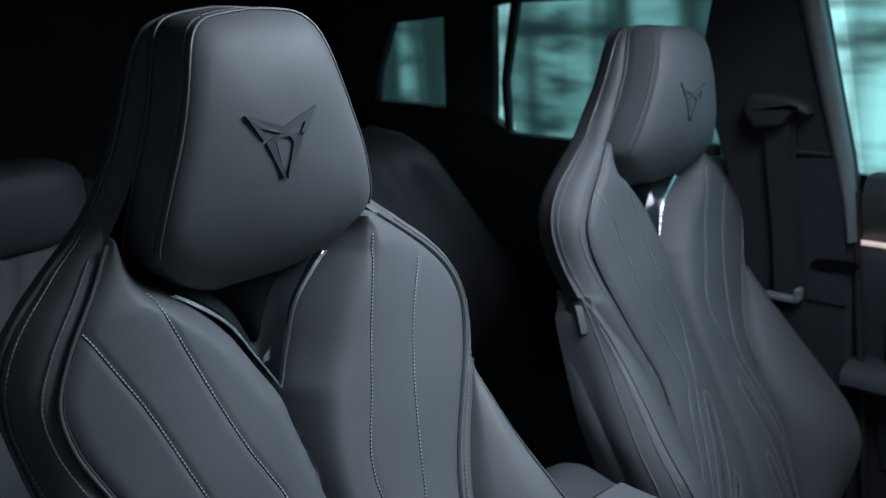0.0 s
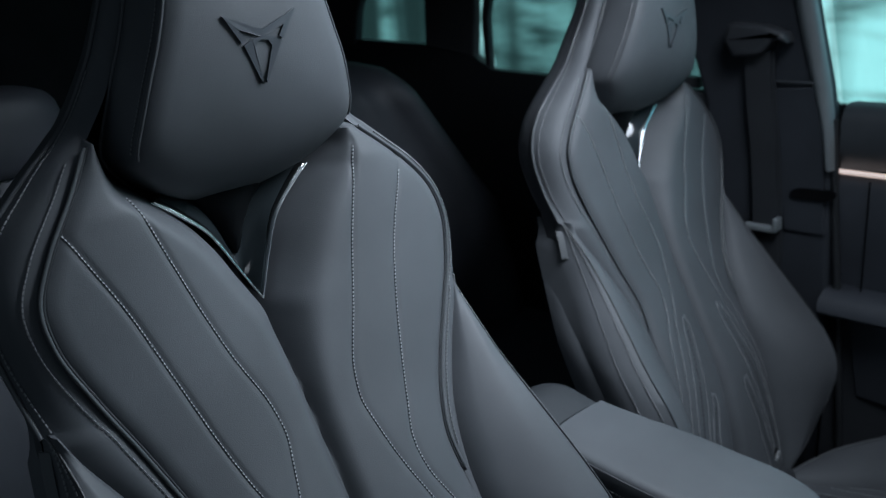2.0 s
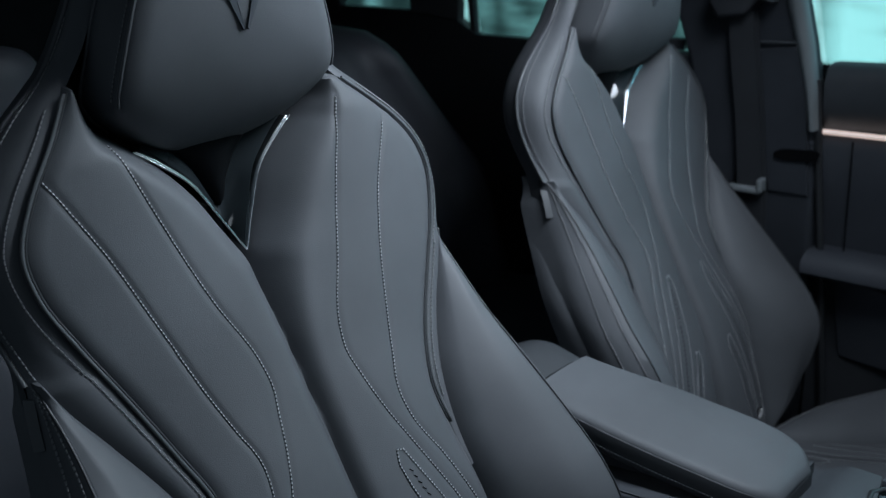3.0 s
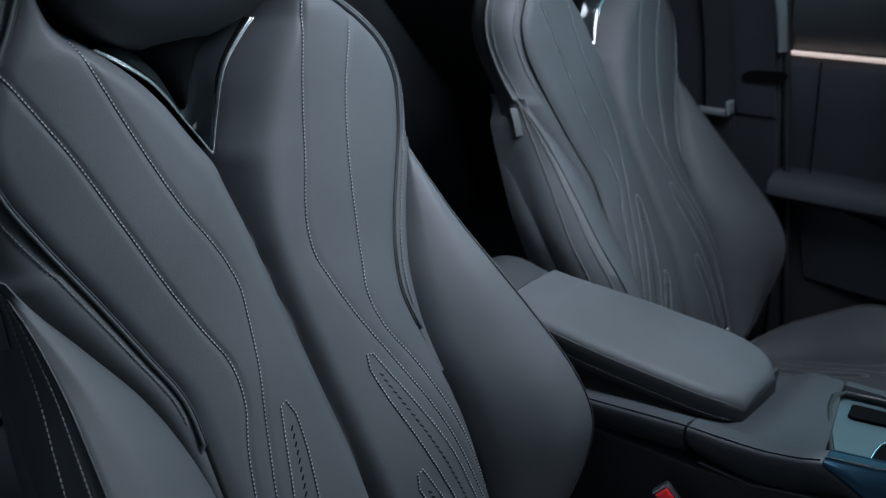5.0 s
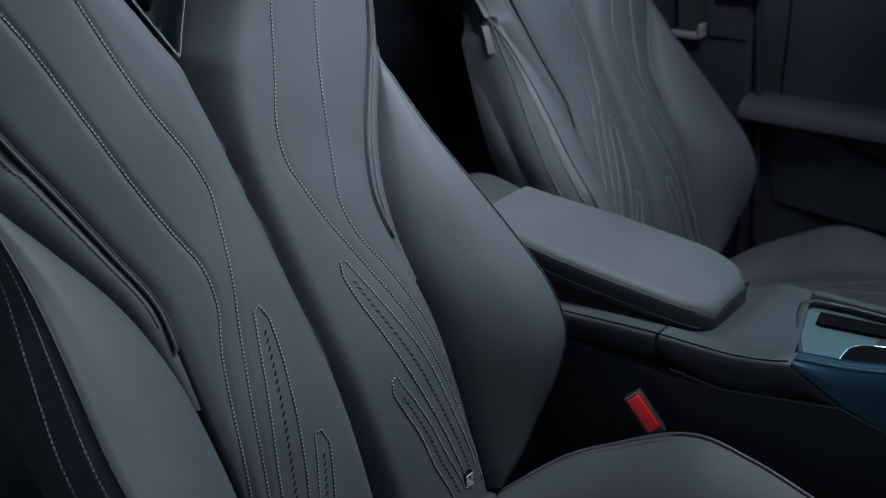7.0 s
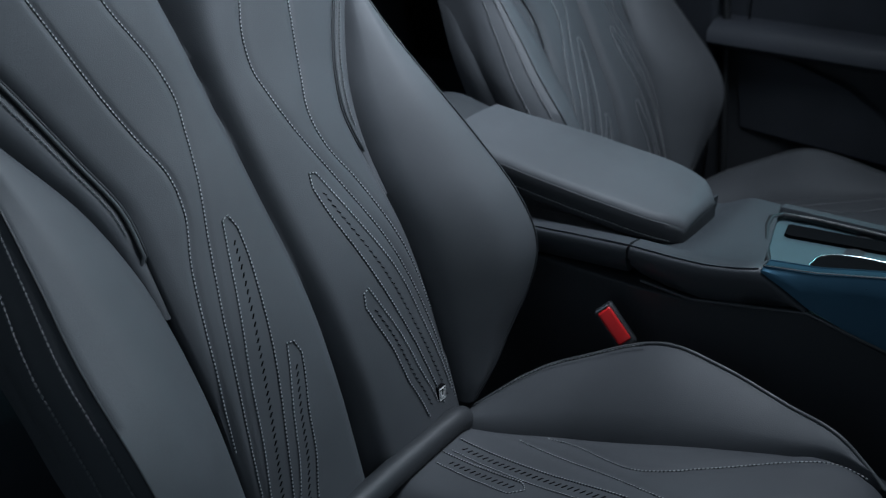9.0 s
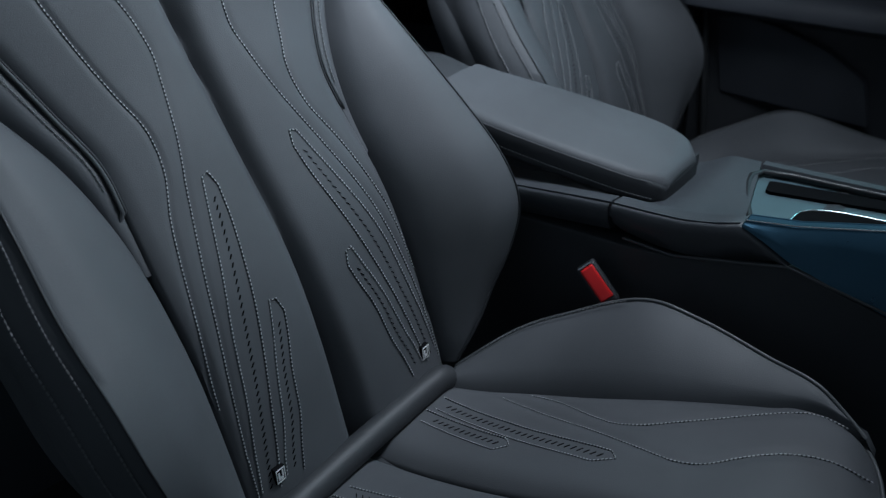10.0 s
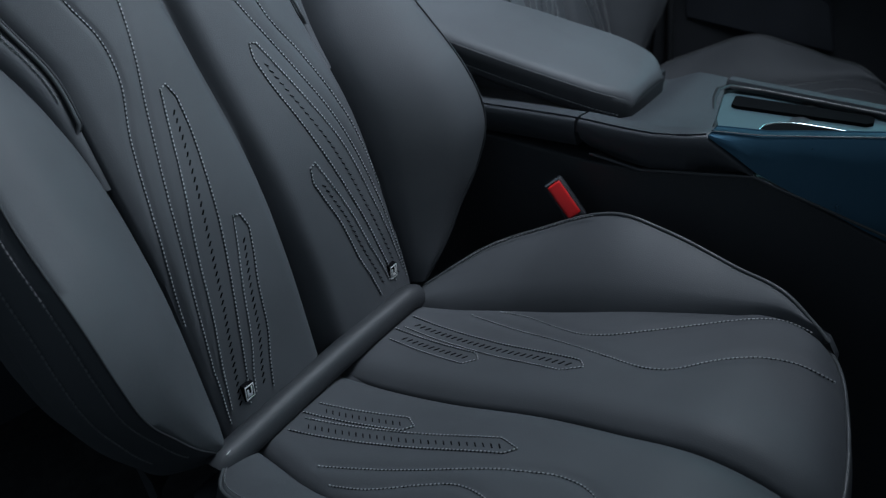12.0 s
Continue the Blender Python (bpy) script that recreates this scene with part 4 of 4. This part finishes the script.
part("side_rail", slab([[(SIDE + 0.012, y, zt), (SIDE + 0.003, y, zt - 0.001), (SIDE, y, zt - 0.004), (SIDE + 0.001, y, (zt + zb) / 2), (SIDE + 0.009, y, zb)] for y, zt, zb in ((0.353, 0.574, 0.545), (0.34, 0.5745, 0.538), (0.30, 0.5755, 0.531), (0.261, 0.578, 0.530), (0.22, 0.586, 0.538), (0.196, 0.5935, 0.544), (0.166, 0.577, 0.552), (0.138, 0.562, 0.558))], (0.02, 0, -0.003)), GREYPLASTIC, console, "grey leather covered side rail")
part("blue_trim", slab([[(SIDE + 0.014, y, zt - 0.001), (SIDE + 0.011, y, zt), (SIDE + 0.008, y, zt - 0.003), (SIDE + 0.003, y, zt * 0.7 + zb * 0.3), (SIDE + 0.001, y, zt * 0.35 + zb * 0.65), (SIDE + 0.001, y, zb)] for y, zt, zb in ((0.194, 0.594, 0.592), (0.166, 0.598, 0.579), (0.138, 0.602, 0.564), (0.095, 0.613, 0.551), (0.017, 0.632, 0.529), (-0.10, 0.658, 0.500), (-0.25, 0.690, 0.46), (-0.42, 0.725, 0.42))], (0.018, 0, 0)), BLUE, console, "satin petrol blue trim panel")
part("trim_edge", tube([(SIDE + 0.011, y, z) for y, z in ((0.194, 0.5950), (0.138, 0.6040), (0.095, 0.6142), (0.017, 0.6332), (-0.10, 0.6592), (-0.42, 0.7262))], 0.0010), CHROME, console, "bright metal edge line")
part("lower_edge", tube([(SIDE + 0.001, y, z) for y, z in ((0.335, 0.533), (0.27, 0.529), (0.185, 0.547), (0.137, 0.558), (0.095, 0.549), (-0.007, 0.529), (-0.42, 0.42))], 0.0018), EDGE, console, "raised edge line along the console side")


def top_z(y):
    return 0.558 + 0.02 * max(0, 0.26 - y)


def top_sheet(x0, x1, y0, y1, dz, n=10):
    return [[(x, y, top_z(y) + dz) for x in steps(x0, x1, 6)] for y in steps(y0, y1, n)]


rows = []
for v in steps(0, 1, 24):
    row = []
    for u in steps(0, 1, 22):
        y = 0.56 + (0.197 + 0.055 * u - 0.56) * v
        dip = min(1, max(0, (y - 0.285) / 0.055))
        dip = 0.022 * dip * dip * (3 - 2 * dip)
        row.append((SIDE + 0.004 + (RIGHT - SIDE - 0.004) * u, y, RAIL_Z(y) * (1 - u) ** 4 + (0.558 - dip) * (1 - (1 - u) ** 4) + 0.0015))
    rows.append(row)
part("console_top", slab(rows, (0, 0, -0.02)), GREYPLASTIC, console, "grey console top in front of the armrest")
part("tray_rim", slab([[(RIGHT, y, top_z(y) - 0.01), (RIGHT - 0.004, y, top_z(y) + 0.006), (RIGHT - 0.016, y, top_z(y) + 0.006), (RIGHT - 0.020, y, top_z(y) - 0.002)] for y in steps(0.246, -0.4, 16)], (0, 0, -0.02)), GREYPLASTIC, console, "grey rim beside the tray")
tray = part("tray", slab(top_sheet(0.37, RIGHT - 0.020, 0.243, -0.4, -0.006), (0, 0, -0.03)), TRAY, console, "petrol tray insert")
part("tray_frame", tube([(0.40, 0.205, top_z(0.2) - 0.002), (0.45, 0.228, top_z(0.228) - 0.002), (0.50, 0.246, top_z(0.246) - 0.001), (0.524, 0.250, top_z(0.25)), (0.540, 0.240, top_z(0.24)), (0.545, 0.20, top_z(0.20)), (0.545, -0.4, top_z(-0.4))], 0.004), PIPING, console, "black joint round the tray")
bm = prism([(0.496, 0.222), (0.520, 0.226), (0.523, 0.222), (0.540, 0.066), (0.537, 0.060), (0.523, 0.058), (0.516, 0.064), (0.493, 0.216)], 0.0, 1.0, "z")
for v in bm.verts:
    v.co.z = top_z(v.co.y) + (-0.0015 if v.co.z > 0.5 else -0.02)
part("slot", bm, HOLE, console, "dark card slot", smooth=False)
ring = [(0.436 + 0.050 * math.copysign(abs(math.cos(a)) ** 0.6, math.cos(a)), 0.035 + 0.135 * math.copysign(abs(math.sin(a)) ** 0.6, math.sin(a))) for a in steps(0, 2 * math.pi, 41)[:-1]]
part("cup_well", loft([[(x, y, top_z(y) - 0.0015) for x, y in ring], [(x, y, top_z(y) - 0.02) for x, y in ring]]), HOLE, console, "dark cup holder well")
part("cup_ring", tube([(x, y, top_z(y) - 0.002) for x, y in ring + ring[:1]], 0.0013), CHROME, console, "chrome ring round the cup holder")

# armrest lid on the console
armrest = thing("armrest", (0.44, 0.48, 0.575), "dark leather centre armrest lid with a stitched seam", "armrest")


def lid_z(y):
    return 0.578 + 0.225 * (y - 0.327)


LID_L = curve([(0.325, 0.414), (0.350, 0.402), (0.416, 0.384), (0.525, 0.362), (0.645, 0.348)])
LID_R = curve([(0.325, 0.530), (0.350, 0.544), (0.48, 0.534), (0.632, 0.489), (0.645, 0.486)])


def lid_edge(v):
    """Left edge, right edge and how much the front nose draws in, along the lid."""
    y = 0.322 + 0.323 * v
    nose = max(0, 1 - v / 0.09)
    return y, LID_L(y) + 0.007 * nose ** 2, LID_R(y) - 0.016 * nose ** 2, nose


rows, skirt, under, seam = [], [], [], []
for v in steps(0, 1, 44):
    y, x0, x1, nose = lid_edge(v)
    row = []
    for u in steps(0, 1, 24):
        e = min(u, 1 - u) * (x1 - x0)
        drop = 0.007 * (max(0, 0.011 - e) / 0.011) ** 2 + 0.008 * nose ** 2.5
        row.append((x0 + (x1 - x0) * u, y, lid_z(y) + 0.004 * math.sin(math.pi * u) - drop))
    rows.append(row)
    z = lid_z(y) - 0.007 - 0.007 * nose ** 2.5
    skirt.append([(x0 - 0.0005, y, z + 0.001), (x0 - 0.0025, y, z - 0.004), (x0 - 0.0025, y, z - 0.014), (x0 - 0.001, y, z - 0.023), (x0 + 0.001, y, z - 0.030), (x0 + 0.005, y, z - 0.035), (x0 + 0.012, y, z - 0.036)])
    under.append([(x0 + 0.016, y + 0.01, z - 0.020), (x0 + 0.016, y + 0.01, 0.560)])
    seam.append((x0 - 0.0020, y, z - 0.021))
part("lid", slab(rows, (0, 0, -0.006)), LEATHER, armrest, "padded dark leather lid")
# shade of the side facing away from the light, put into the colour
part("lid_side", slab(skirt, (0.098, 0, 0)), LEATHER_SIDE, armrest, "leather side of the lid, its shade put into a darker colour")
part("bin", slab(under, (0.110, 0, 0)), PLASTIC, armrest, "black storage bin below the lid", smooth=False)
part("stitching", stitches(seam[2:36], (-1, 0, 0.1), 0.0052, 0.0034, 0.001), THREAD, armrest, "pale saddle stitching", kind="stuff")
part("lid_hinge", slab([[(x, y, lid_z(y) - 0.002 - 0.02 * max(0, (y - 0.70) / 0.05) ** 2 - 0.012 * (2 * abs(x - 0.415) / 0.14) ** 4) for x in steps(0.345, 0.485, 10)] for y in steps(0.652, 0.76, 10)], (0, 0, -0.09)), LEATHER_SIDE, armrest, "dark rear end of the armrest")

# belt buckles between seat and console
buckle = thing("belt_buckle", (0.30, 0.36, 0.44), "black seat belt buckle with a red release button", "belt buckle")
du = Vector((0, -0.030, -0.033))
c0 = Vector((0.293, 0.3475, 0.4835))
eu = du.normalized()
out = Vector((-0.80, -0.30, 0.50))
out = (out - out.dot(eu) * eu).normalized()
ev = out.cross(eu).normalized()


def block(c, hu, hv, hw, bevel):
    bm = bmesh.new()
    box(bm, (-hu, -hv, -hw), (hu, hv, hw), bevel)
    m = Matrix((eu, ev, out)).transposed().to_4x4()
    m.translation = c
    bm.transform(m)
    return bm


part("housing", block(c0 - out * 0.012 + eu * 0.003, 0.029, 0.0125, 0.012, 0.004), PLASTIC, buckle, "black plastic buckle housing")
part("button", block(c0 + out * 0.001, 0.0235, 0.0088, 0.0045, 0.003), RED, buckle, "glossy red release button")
part("stalk", tube([c0 - out * 0.012 + eu * 0.03, c0 - out * 0.012 + eu * 0.07 + Vector((0, 0.02, -0.02)), Vector((0.30, 0.42, 0.30)), Vector((0.30, 0.44, 0.22))], 0.014, 10, 0.5), PLASTIC, buckle, "black buckle stalk")
part("latch_edge", block(c0 - eu * 0.0262 + out * 0.001, 0.0012, 0.009, 0.002, 0.0004), CHROME, buckle, "bright latch slot edge")
